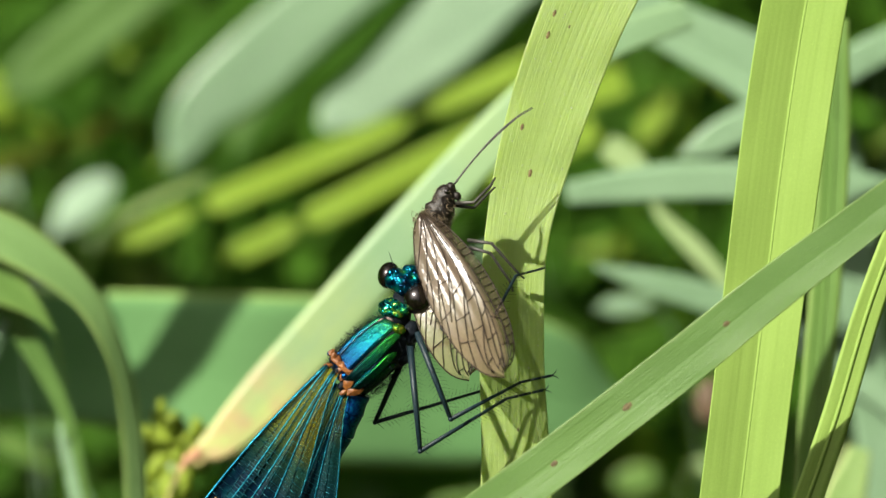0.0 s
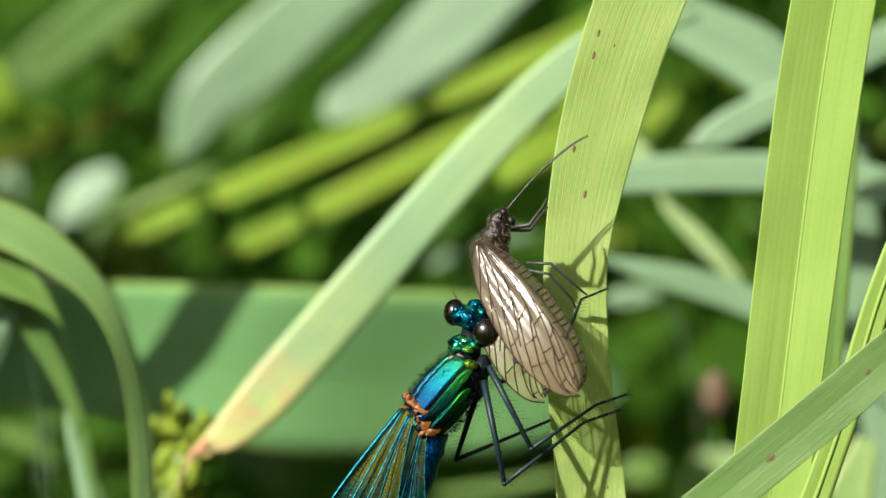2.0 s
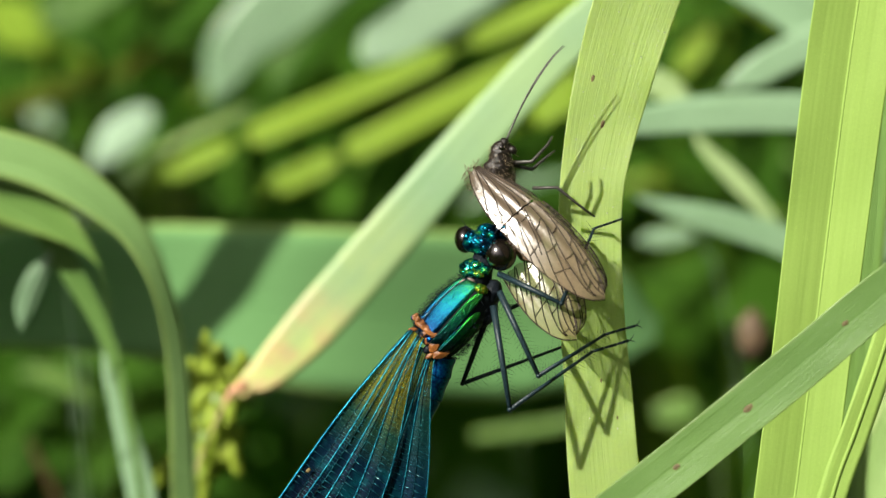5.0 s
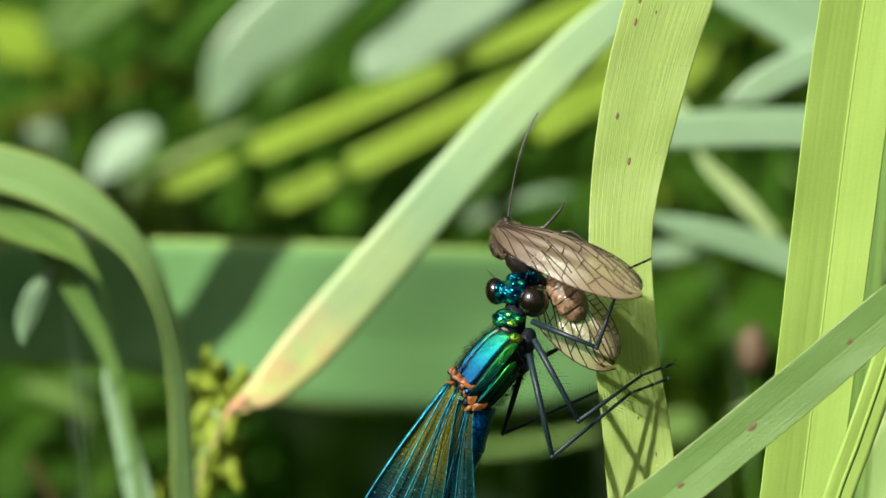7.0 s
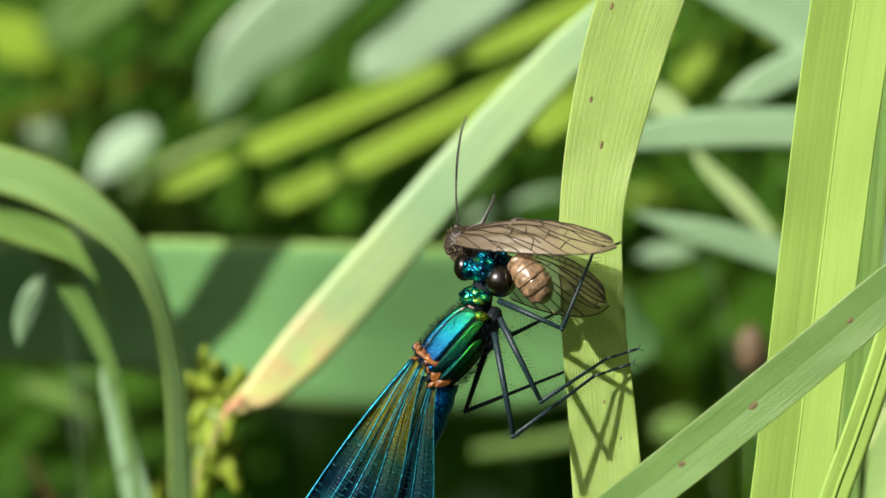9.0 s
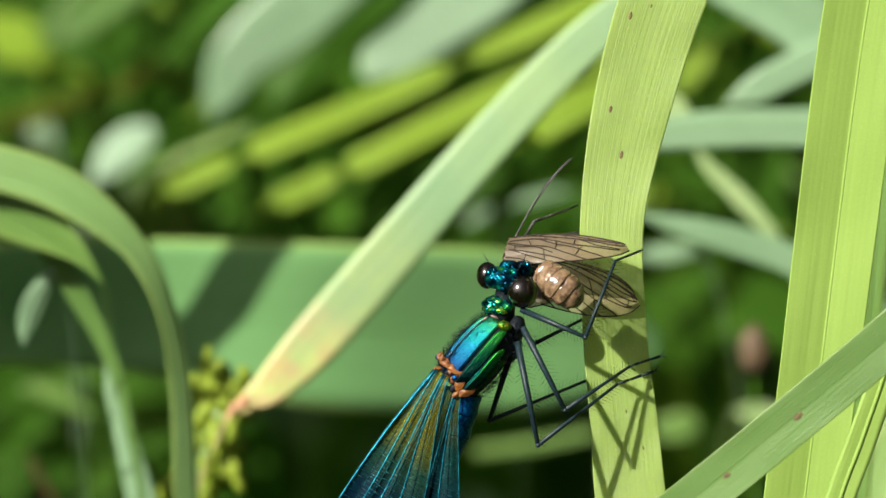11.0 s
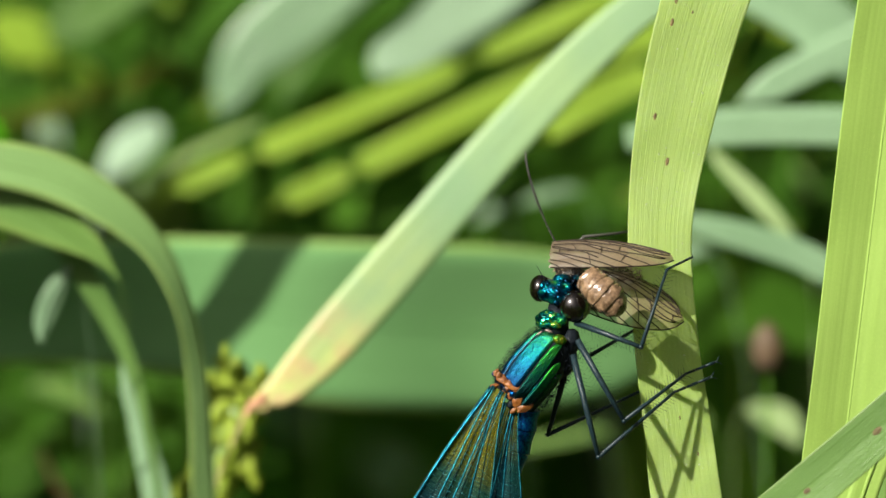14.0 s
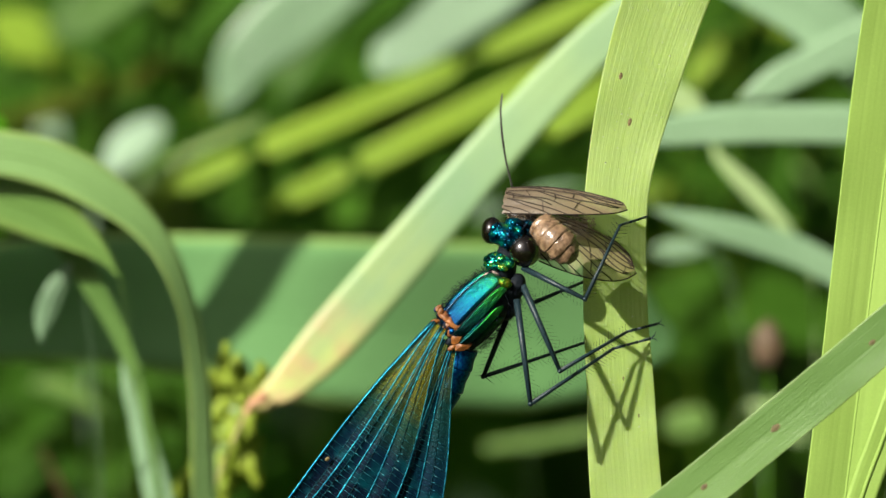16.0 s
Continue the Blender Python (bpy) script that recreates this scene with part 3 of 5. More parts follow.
# ---- reeds behind ----
BACK = "blurred reed leaves behind"
FARTHER = [
    # lines of x, y, z, half width, twist; then material, label, foot
    ([(1300, -70, -1250, 26, 0), (1138, -7, -1230, 33, 5), (1010, 95, -1220, 40, 5), (861, 251, -1200, 43, 5), (703, 433, -1180, 46, 0), (564, 593, -1160, 46, 0), (490, 672, -1150, 36, 0), (452, 702, -1150, 25, 4), (430, 718, -1150, 16, -6), (412, 726, -1150, 7, 0), (398, 744, -1150, 3, 0), (350, 860, -1150, 3, 0), (320, 1000, -1150, 3, 0)],
     WITHERED, "pale green reed leaf with a withered pinkish-brown tip", "pale_leaf", (-0.02, 0.02)),
    ([(1165, 612, -2250, 20, 0), (1080, 600, -2200, 100, 0), (960, 590, -2150, 136, -2), (820, 586, -2100, 150, -4), (560, 574, -2000, 146, -4), (300, 545, -2000, 122, 0), (0, 540, -2000, 110, 10), (-300, 600, -2000, 90, 20)],
     BROAD, "broad mid-green reed leaf lying across", "broad_leaf", (-0.05, 0.0)),
    ([(-260, 330, -1100, 22, 0), (-90, 296, -1100, 38, -10), (20, 304, -1100, 42, -15), (130, 350, -1100, 41, -20), (236, 440, -1100, 28, -35), (290, 550, -1100, 24, -45), (316, 690, -1100, 23, -40), (326, 882, -1100, 25, -30), (330, 1050, -1100, 26, -20)],
     ARCH, "light green leaf arching over and hanging down", "arching_leaf", (0.01, 0.02)),
    ([(-200, 330, -1250, 22, 0), (-40, 345, -1250, 30, 14), (66, 415, -1250, 27, 30), (136, 520, -1250, 24, 36), (184, 610, -1250, 18, 30), (216, 700, -1250, 10, 20), (250, 882, -1250, 6, 0), (266, 1050, -1250, 8, 0)],
     DIM, "leaf arching down, painted darker for shade, with a pale lower end", "arching_leaf", (0.01, 0.02)),
    # pinched to a thread where shade crosses; only the sunlit stretches keep their width
    ([(1240, -92, -2900, 22, 0), (1080, -12, -2900, 22, 0), (950, 50, -2900, 22, 0), (856, 94, -2900, 18, 0), (830, 105, -2900, 0.3, 0), (800, 119, -2900, 0.3, 0), (770, 132, -2900, 20, 0), (640, 190, -2900, 24, 0), (500, 248, -2900, 23, 0), (452, 268, -2900, 20, 0), (438, 274, -2900, 0.3, 0), (414, 284, -2900, 0.3, 0), (402, 289, -2900, 17, 0), (340, 318, -2900, 20, 0), (296, 338, -2900, 14, 0), (284, 344, -2900, 0.3, 0), (262, 356, -4700, 0.3, 0)],
     LIME, "long yellow-green reed leaf, pinched where shade crosses it", "slanting_leaf", (-0.05, 0.1)),
    ([(446, 218, -3000, 1, 0), (420, 232, -3000, 5, 0), (350, 262, -3000, 7, 0), (290, 292, -3000, 6, 0), (258, 306, -3000, 1, 0)],
     PALE, "narrow pale green leaf slanting among shadows", "narrow_leaf", (-0.05, 0.1)),
    # its shade gaps are pinched thin as well
    ([(1180, 48, -2800, 28, 0), (1060, 92, -2800, 28, 0), (940, 142, -2800, 27, 0), (770, 222, -2800, 25, 0), (660, 278, -2800, 24, 0), (624, 295, -2800, 20, 0), (610, 302, -2800, 0.3, 0), (600, 306, -2800, 0.3, 0), (588, 312, -2800, 18, 0), (540, 336, -2800, 23, 0), (486, 360, -2800, 18, 0), (474, 366, -2800, 0.3, 0), (450, 392, -4700, 0.3, 0)],
     LIME, "long yellow-green reed leaf, pinched where shade crosses it", "slanting_leaf", (-0.05, 0.1)),
    ([(1130, 135, -2700, 24, 0), (1030, 182, -2700, 30, 0), (945, 232, -2700, 26, 0), (890, 264, -2700, 4, 0), (880, 290, -4700, 0.3, 0)],
     LIME, "yellow-green reed leaf slanting in the sun", "slanting_leaf", (-0.05, 0.1)),
    # two dark strips that paint the shade gaps across the waxy leaves
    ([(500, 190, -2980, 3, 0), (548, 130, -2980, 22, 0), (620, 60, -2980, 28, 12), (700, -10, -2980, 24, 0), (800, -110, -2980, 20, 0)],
     GLOOM, "dark strip standing for shade across the waxy leaves", "shade_tint_leaf", (0.05, 0.1)),
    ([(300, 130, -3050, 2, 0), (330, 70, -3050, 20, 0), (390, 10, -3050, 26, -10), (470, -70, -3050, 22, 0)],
     GLOOM, "dark strip standing for shade across the waxy leaves", "shade_tint_leaf", (0.0, 0.1)),
    ([(902, 366, -3100, 1, 0), (930, 354, -3100, 8, 0), (975, 343, -3100, 10, 0), (1012, 338, -3100, 1, 0)],
     BLUE, "small pale leaf among shadows", "sunlit_leaf", (0.0, 0.05)),
    ([(825, 400, -3300, 1, 0), (840, 388, -3300, 9, 0), (858, 376, -3300, 9, 0), (872, 368, -3300, 1, 0)],
     BLUE, "small pale leaf among shadows", "sunlit_leaf", (0.0, 0.05)),
    ([(1205, 300, -2600, 1, 0), (1235, 312, -2600, 9, 0), (1275, 322, -2600, 11, 0), (1310, 330, -2600, 1, 0)],
     SHADEGREEN, "leaf painted dark for half shade", "shade_tint_leaf", (0.05, 0.05)),
    ([(170, 150, -3700, 4, 0), (120, 180, -3700, 16, 0), (60, 205, -3700, 18, 0), (10, 215, -3700, 14, 0), (-60, 220, -3700, 8, 0)],
     DRY, "dull brownish withered leaf among shadows", "withered_leaf", (0.0, 0.1)),
    ([(330, 100, -3800, 3, 0), (290, 120, -3800, 14, 0), (230, 150, -3800, 16, 0), (180, 170, -3800, 2, 0)],
     DRY, "dull brownish withered leaf among shadows", "withered_leaf", (0.0, 0.1)),
    ([(186, 640, -1350, 2, 0), (196, 690, -1350, 12, 0), (216, 760, -1350, 18, 0), (240, 850, -1350, 24, 0), (262, 950, -1350, 26, 0), (280, 1050, -1350, 26, 0)],
     BLUE, "narrow pale waxy blade with a pointed tip", "narrow_leaf", (0.0, 0.02)),
    ([(35, 690, -3300, 2, 0), (72, 688, -3300, 13, 0), (110, 702, -3300, 16, 0), (150, 728, -3300, 8, 0), (170, 745, -3300, 1, 0)],
     ARC, "small green leaf among shadows", "sunlit_leaf", (0.0, 0.05)),
    # half shade is painted into the dark greens of these far leaves
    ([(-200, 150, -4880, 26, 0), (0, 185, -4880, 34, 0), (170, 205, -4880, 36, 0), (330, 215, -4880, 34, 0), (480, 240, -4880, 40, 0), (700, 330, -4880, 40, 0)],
     SHADEGREEN, "broad leaf painted shade-dark behind the slanting ones", "shade_tint_leaf", (0.05, 0.1)),
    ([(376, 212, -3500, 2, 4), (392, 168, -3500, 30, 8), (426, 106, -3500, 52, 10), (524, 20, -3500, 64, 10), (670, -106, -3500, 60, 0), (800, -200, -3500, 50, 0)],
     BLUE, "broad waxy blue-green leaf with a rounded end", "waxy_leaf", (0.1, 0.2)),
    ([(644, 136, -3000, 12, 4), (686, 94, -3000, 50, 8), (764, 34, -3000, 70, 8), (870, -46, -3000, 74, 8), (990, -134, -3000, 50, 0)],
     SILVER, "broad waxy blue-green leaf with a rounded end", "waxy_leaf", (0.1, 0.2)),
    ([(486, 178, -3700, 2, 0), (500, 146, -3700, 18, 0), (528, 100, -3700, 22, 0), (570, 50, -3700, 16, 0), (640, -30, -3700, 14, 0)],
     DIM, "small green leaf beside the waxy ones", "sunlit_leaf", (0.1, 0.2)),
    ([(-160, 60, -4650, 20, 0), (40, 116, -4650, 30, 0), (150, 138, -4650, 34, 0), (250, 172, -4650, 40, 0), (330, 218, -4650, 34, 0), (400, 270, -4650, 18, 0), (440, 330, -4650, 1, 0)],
     THIN, "broad drooping leaf, painted green for filtered light in half shade", "shade_tint_leaf", (0.0, 0.1)),
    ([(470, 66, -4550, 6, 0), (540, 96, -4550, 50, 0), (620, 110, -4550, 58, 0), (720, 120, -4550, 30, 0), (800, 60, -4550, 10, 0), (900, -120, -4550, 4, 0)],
     DEEP, "broad leaf painted dark for half shade", "shade_tint_leaf", (0.05, 0.1)),
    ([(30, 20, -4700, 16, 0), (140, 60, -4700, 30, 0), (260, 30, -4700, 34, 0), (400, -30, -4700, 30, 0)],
     SHADEGREEN, "leaf painted dark for half shade", "shade_tint_leaf", (0.0, 0.1)),
    ([(60, 250, -4200, 2, 0), (66, 232, -4200, 14, 0), (84, 232, -4200, 16, 0), (100, 262, -4200, 2, 0)],
     SILVER, "small pale leaf among shadows", "sunlit_leaf", (0.0, 0.1)),
    ([(220, 338, -4200, 2, 0), (244, 322, -4200, 12, 0), (276, 302, -4200, 14, 0), (296, 288, -4200, 2, 0)],
     ARCH, "small green leaf among shadows", "sunlit_leaf", (0.0, 0.1)),
    ([(410, 372, -4200, 2, 0), (440, 360, -4200, 10, 0), (470, 352, -4200, 10, 0), (490, 340, -4200, 2, 0)],
     ARC, "small green leaf among shadows", "sunlit_leaf", (0.0, 0.1)),
    ([(132, 130, -4250, 2, 0), (158, 112, -4250, 14, 0), (200, 104, -4250, 18, 0), (236, 90, -4250, 3, 0)],
     ARC, "small yellowish green leaf among shadows", "sunlit_leaf", (0.0, 0.1)),
    ([(80, 72, -3600, 16, 0), (130, 36, -3600, 40, 0), (200, -16, -3600, 48, 0), (330, -120, -3600, 50, 0)],
     DIM, "broad waxy blue-green leaf among shadows", "waxy_leaf", (0.0, 0.2)),
    ([(270, 222, -3500, 12, -10), (252, 240, -3500, 28, -12), (214, 270, -3500, 33, -12), (186, 298, -3500, 22, -10), (166, 318, -3500, 4, -10)],
     GLINT, "small glossy leaf painted pale for its glint in the sun", "glint_leaf", (0.0, 0.1)),
    ([(-30, 40, -4120, 20, 0), (20, 65, -4120, 44, 0), (55, 88, -4120, 40, 0), (70, 112, -4120, 12, 0), (72, 130, -4120, 2, 0)],
     LIME, "small sunlit yellow-green leaf", "sunlit_leaf", (0.0, 0.1)),
    ([(1180, -90, -1900, 40, 0), (1310, -25, -1900, 50, 0), (1420, 35, -1900, 58, -10), (1520, 130, -1900, 60, -20), (1570, 260, -1900, 50, -20), (1600, 450, -1900, 40, 0)],
     BLUE, "broad pale green leaf arching over", "arching_leaf", (0.02, 0.05)),
    ([(1280, 185, -1800, 3, 0), (1330, 160, -1800, 24, 0), (1390, 128, -1800, 30, 0), (1500, 70, -1800, 30, 0), (1620, 0, -1800, 30, 0)],
     BLUE, "pale blue-green leaf with a pointed tip", "waxy_leaf", (0.1, 0.1)),
    ([(1080, 250, -1700, 20, 0), (1230, 230, -1700, 32, 0), (1380, 226, -1700, 34, 0), (1560, 235, -1700, 34, 0), (1750, 290, -1700, 30, 0)],
     BLUE, "pale blue-green leaf lying across", "waxy_leaf", (0.1, 0.05)),
    ([(1150, 165, -2000, 24, 0), (1196, 194, -2000, 22, 0), (1222, 224, -2000, 6, 0), (1232, 250, -2000, 0.5, 0), (1246, 286, -2000, 9, 0), (1310, 350, -2000, 16, 0), (1362, 408, -2000, 11, 0), (1396, 446, -2000, 2, 0)],
     WAN, "narrow pale green leaf hanging down", "narrow_leaf", (0.0, 0.05)),
    ([(1130, 378, -1850, 4, 0), (1220, 404, -1850, 20, 0), (1310, 428, -1850, 26, 0), (1400, 460, -1850, 26, 0), (1540, 540, -1850, 24, 0)],
     BLUE, "pale green leaf with a pointed tip", "waxy_leaf", (0.05, 0.05)),
    ([(1128, 454, -2600, 1, 0), (1158, 450, -2600, 15, 0), (1200, 446, -2600, 16, 0), (1236, 444, -2600, 2, 0)],
     BLUE, "small pale leaf among shadows", "sunlit_leaf", (0.05, 0.05)),
    ([(52, 806, -2500, 1, 0), (64, 830, -2500, 6, 0), (84, 870, -2500, 7, 0), (110, 930, -2500, 6, 0)],
     BROWN, "thin brown withered stalk low down", "withered_stalk", (0.0, 0.05)),
    ([(840, 800, -3250, 10, 0), (870, 795, -3250, 9, 0), (950, 785, -3250, 11, 0), (1040, 768, -3250, 9, 0), (1060, 768, -3250, 2, 0)],
     ARC, "small sunlit green leaf low down", "sunlit_leaf", (0.02, 0.05)),
    ([(1160, 762, -3120, 12, 0), (1184, 758, -3120, 22, 0), (1218, 752, -3120, 24, 0), (1240, 756, -3120, 2, 0)],
     ARC, "small sunlit green leaf low down", "sunlit_leaf", (0.02, 0.05)),
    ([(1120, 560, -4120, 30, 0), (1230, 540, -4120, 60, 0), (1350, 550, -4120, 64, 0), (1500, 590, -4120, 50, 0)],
     SHADEGREEN, "leaf painted dark for half shade", "shade_tint_leaf", (0.05, 0.05)),
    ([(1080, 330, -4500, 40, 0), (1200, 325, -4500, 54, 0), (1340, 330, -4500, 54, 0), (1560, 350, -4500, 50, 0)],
     SHADEGREEN, "leaf painted dark for half shade", "shade_tint_leaf", (0.05, 0.05)),
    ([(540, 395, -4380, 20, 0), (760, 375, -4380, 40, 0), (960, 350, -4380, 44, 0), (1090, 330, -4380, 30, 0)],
     SHADEGREEN, "leaf painted dark for half shade", "shade_tint_leaf", (0.05, 0.05)),
    ([(1700, 250, -60, 22, 0), (1625, 450, -60, 25, 0), (1568, 640, -60, 26, 0), (1520, 780, -60, 26, 0), (1480, 890, -60, 26, 0), (1440, 1050, -60, 26, 0)],
     TALL, "narrow yellow-green blade behind the tall leaf", "narrow_leaf", (0.0, 0.02)),
    ([(1600, 700, -1500, 20, 0), (1570, 800, -1500, 40, 0), (1540, 900, -1500, 50, 0), (1500, 1050, -1500, 50, 0)],
     PALE, "pale yellowish leaf low down", "pale_leaf", (0.0, 0.02)),
    ([(1560, -60, -700, 26, 0), (1560, 150, -700, 28, 0), (1545, 400, -700, 28, 0), (1520, 700, -700, 28, 0), (1500, 1000, -700, 28, 0)],
     ARC, "waxy green blade behind the tall leaf", "narrow_leaf", (0.0, 0.02)),
    ([(1400, 70, -3500, 6, 0), (1372, 52, -3500, 20, 0), (1340, 40, -3500, 18, 0), (1310, 34, -3500, 1.2, 0)],
     LIME, "small sunlit leaf among shadows", "sunlit_leaf", (0.05, 0.05)),
    ([(1262, 60, -3300, 6, 0), (1240, 90, -3300, 24, 0), (1222, 130, -3300, 22, 0), (1200, 170, -3300, 1.2, 0)],
     LIME, "small sunlit leaf among shadows", "sunlit_leaf", (0.05, 0.05)),
    ([(1400, 790, -2800, 6, 0), (1372, 752, -2800, 25, 0), (1335, 734, -2800, 20, 0), (1300, 725, -2800, 1.2, 0)],
     WAN, "small pale leaf low down among shadows", "sunlit_leaf", (0.05, 0.05)),
    ([(140, 330, -4400, 6, 0), (100, 300, -4400, 30, 0), (60, 270, -4400, 26, 0), (20, 250, -4400, 1.2, 0)],
     ARC, "small pale leaf among shadows", "sunlit_leaf", (0.0, 0.05)),
    ([(-140, 330, -1140, 30, 0), (-40, 354, -1140, 48, 0), (50, 392, -1140, 44, 0), (110, 428, -1140, 28, 0), (150, 462, -1140, 12, 0), (180, 500, -1140, 1, 0)],
     ARC, "mid-green leaf under the arching one", "sunlit_leaf", (-0.05, 0.05)),
    ([(40, 610, -1260, 1, 20), (46, 570, -1260, 18, 20), (66, 520, -1260, 20, 20), (96, 470, -1260, 1.2, 20)],
     BLUE, "small pale leaf behind the arching ones", "sunlit_leaf", (0.0, 0.05)),
]
SWAYING = {}
for line, mat, label, name, foot in FARTHER:
    ob, b, base = blade_thing(name, line, mat, label, BACK, "reed leaf", foot, n=8 * len(line), m=9, fold=0.0 if mat == WITHERED else 0.02 if mat in (BLUE, SILVER, GLINT) else 0.10, wave=0.0 if mat == WITHERED else 0.05)
    rib(b, base, ob, mat, 0.0, 0.0001 if mat == WITHERED else 0.0002, 0, 8 * len(line), 0.00005)
    if mat == WITHERED:
        for x, y, r in ((428, 712, 15), (414, 720, 12), (404, 734, 9)):
            lv, lf = knobbly((0, 0, 0), (r * U, r * 0.8 * U, r * 0.6 * U), 0.8, x, 0.3, 12, 16)
            made("curled_tip", ([TURN @ v + place(x, y, -1120) - base for v in lv], lf), BROWN, ob, "brown shrivelled leaf tip")
    SWAYING.setdefault(label, (ob, b, base))


def build_sprig():
    """A small yellowish sprig with buds, low beside the withered tip."""
    ob = new("sprig")
    base = place(345, 1000, -1400)
    ob.location = base
    tagged(ob, "small yellow-green sprig with pale buds", "plant", BACK)
    stem = [place(x, y, z) - base for x, y, z in ((345, 1000, -1400), (350, 880, -1400), (370, 780, -1400), (395, 715, -1400), (420, 690, -1400))]
    stem.insert(0, Vector((0.01, 0.02, -base.z)))
    made("stem", tube_data(stem, [0.0014, 0.0014, 0.0013, 0.0011, 0.0009, 0.0006], 8), ARC, ob)
    rng = random.Random(11)
    for x, y, w, h in ((395, 672, 14, 26), (372, 655, 16, 24), (410, 690, 15, 22), (352, 690, 15, 30), (384, 706, 14, 24), (360, 735, 15, 30), (408, 822, 14, 40), (418, 842, 10, 26), (350, 850, 16, 40), (372, 770, 16, 30), (338, 800, 12, 30), (330, 880, 16, 40), (425, 705, 10, 18), (300, 860, 14, 30), (440, 690, 10, 16), (345, 770, 14, 26), (390, 745, 14, 20), (318, 835, 12, 24), (424, 726, 13, 20), (438, 706, 11, 18), (408, 742, 14, 24), (398, 775, 13, 26), (360, 800, 15, 30), (380, 840, 12, 30)):
        lv = ball_data((0, 0, 0), (w * U * 1.3, h * U * 1.25, w * U * 0.6), rng.uniform(-0.7, 0.7), 9, 12, 0.45, x)
        c = place(x, y, -1300 - rng.uniform(0, 300)) - base
        made("bud", ([TURN @ v + c for v in lv[0]], lv[1]), BUD, ob)
    for k in range(34):
        if k < 22:
            x, y, w, h = rng.gauss(388, 26), rng.gauss(690, 26), rng.uniform(9, 14), rng.uniform(12, 20)
        else:
            f = rng.random()
            x, y, w, h = 404 - 48 * f + rng.gauss(0, 12), 740 + 140 * f, rng.uniform(10, 15), rng.uniform(20, 34)
        lv = ball_data((0, 0, 0), (w * U, h * U, w * U * 0.6), rng.uniform(-0.9, 0.9), 8, 10, 0.5, k)
        c = place(x, y, -1230 + rng.uniform(-100, 60)) - base
        made("bud", ([TURN @ v + c for v in lv[0]], lv[1]), BUD, ob)
    twig = [place(x, y, z) - base for x, y, z in ((345, 1000, -1330), (366, 880, -1330), (384, 800, -1330), (404, 740, -1320), (428, 706, -1300))]
    twig.insert(0, Vector((0.01, 0.02, -base.z)))
    made("stem", tube_data(twig, [0.0006, 0.0006, 0.0006, 0.0005, 0.0004, 0.0003], 8), BUD, ob)


build_sprig()


def build_husk():
    ob = new("seed_husk")
    base = place(1335, 620, -2100)
    ob.location = base
    tagged(ob, "blurred brown withered husk on a stalk among dark leaves", "husk", BACK)
    made("husk", ([TURN @ v for v in ball_data((0, 0, 0), (34 * U, 54 * U, 26 * U), 0.1, 10, 14, 0.3, 4)[0]], ball_data((0, 0, 0), (1, 1, 1), 0, 10, 14)[1]), HUSK, ob)
    made("stalk", tube_data([(0, 0, -0.001), (0.004, 0.0, -base.z * 0.5), (0.006, 0.01, -base.z)], [0.0002, 0.0003, 0.0004], 8), DEEP, ob)


build_husk()

# unseen leaves added on the sunny side to throw shade bands on the broad leaf
for line, reach in (([(565, 350, -2000, 38, 0), (494, 430, -2000, 43, 0), (416, 515, -2000, 47, 0), (338, 600, -2000, 47, 0), (260, 690, -2000, 44, 0)], 0.055),
                    ([(300, 530, -2000, 70, 0), (262, 538, -2000, 132, 0), (60, 545, -2000, 150, 0), (-200, 580, -2000, 140, 0)], 0.027)):
    blade_thing("reed_leaf", line, THIN, "unseen thin leaf added to shade the broad leaf", BACK, "reed leaf", (-0.1, 0.0), n=30, m=7, shift=TO_SUN * reach)

# ---- leaves round the insects ----
HOST_PIVOT = place(1113, 285, -85)
host_line = [(1345, -420, -20, 70, 0), (1262, -200, -40, 78, 0), (1184, 0, -65, 76, 0), (1130, 200, -82, 69, 0), (1099, 400, -90, 57, 2), (1107, 600, -92, 57, 2), (1126, 760, -92, 60, 0), (1139, 882, -92, 63, 0), (1170, 1100, -92, 66, 0)]
HOST_LEAF, host_b, host_base = blade_thing("reed_leaf", host_line, HOST, "yellow-green ribbed reed leaf with rust spots, holding the damselfly", "", "reed leaf", (0.02, 0.03), HOST_PIVOT, n=150, m=89, fold=0.03, ribs=0.000007, wave=0.03)
for c, s, size in ((-0.64, 38.9, 0.00018), (-0.6, 42.4, 0.0002), (-0.52, 57.5, 0.0002), (0.0, 64.3, 0.00022), (-0.2, 40, 0.0001), (0.1, 110, 0.0001), (0.5, 120, 0.0001)):
    rust_spot(host_b, host_base, HOST_LEAF, c, s, size * 0.8, 2.4)

rng = random.Random(31)
specks = []
for k in range(100):
    r = rng.uniform(0.5, 1.3) * U
    v, f = ball_data((0, 0, 0), (r, r * rng.uniform(1, 1.8), r * 0.5), rng.uniform(-0.5, 0.5), 4, 7)
    spot = host_b.at(rng.uniform(-0.92, 0.92), rng.uniform(20, 125), 0.00011) - host_base
    specks.append(([TURN @ p + spot for p in v], f))
tagged(made("pale_speck", gather(specks), SPECK, HOST_LEAF, "tiny pale wax specks"), kind="stuff")

FRONT_PIVOT = place(1343, 770, 200)
front_line = [(2150, 80, 200, 24, 0), (1900, 290, 200, 32, 0), (1720, 435, 200, 38, 0), (1568, 556, 200, 42, 0), (1440, 665, 200, 44, 0), (1318, 765, 200, 44, 0), (1190, 868, 200, 44, 0), (1050, 975, 200, 42, 0), (900, 1090, 200, 40, 0)]
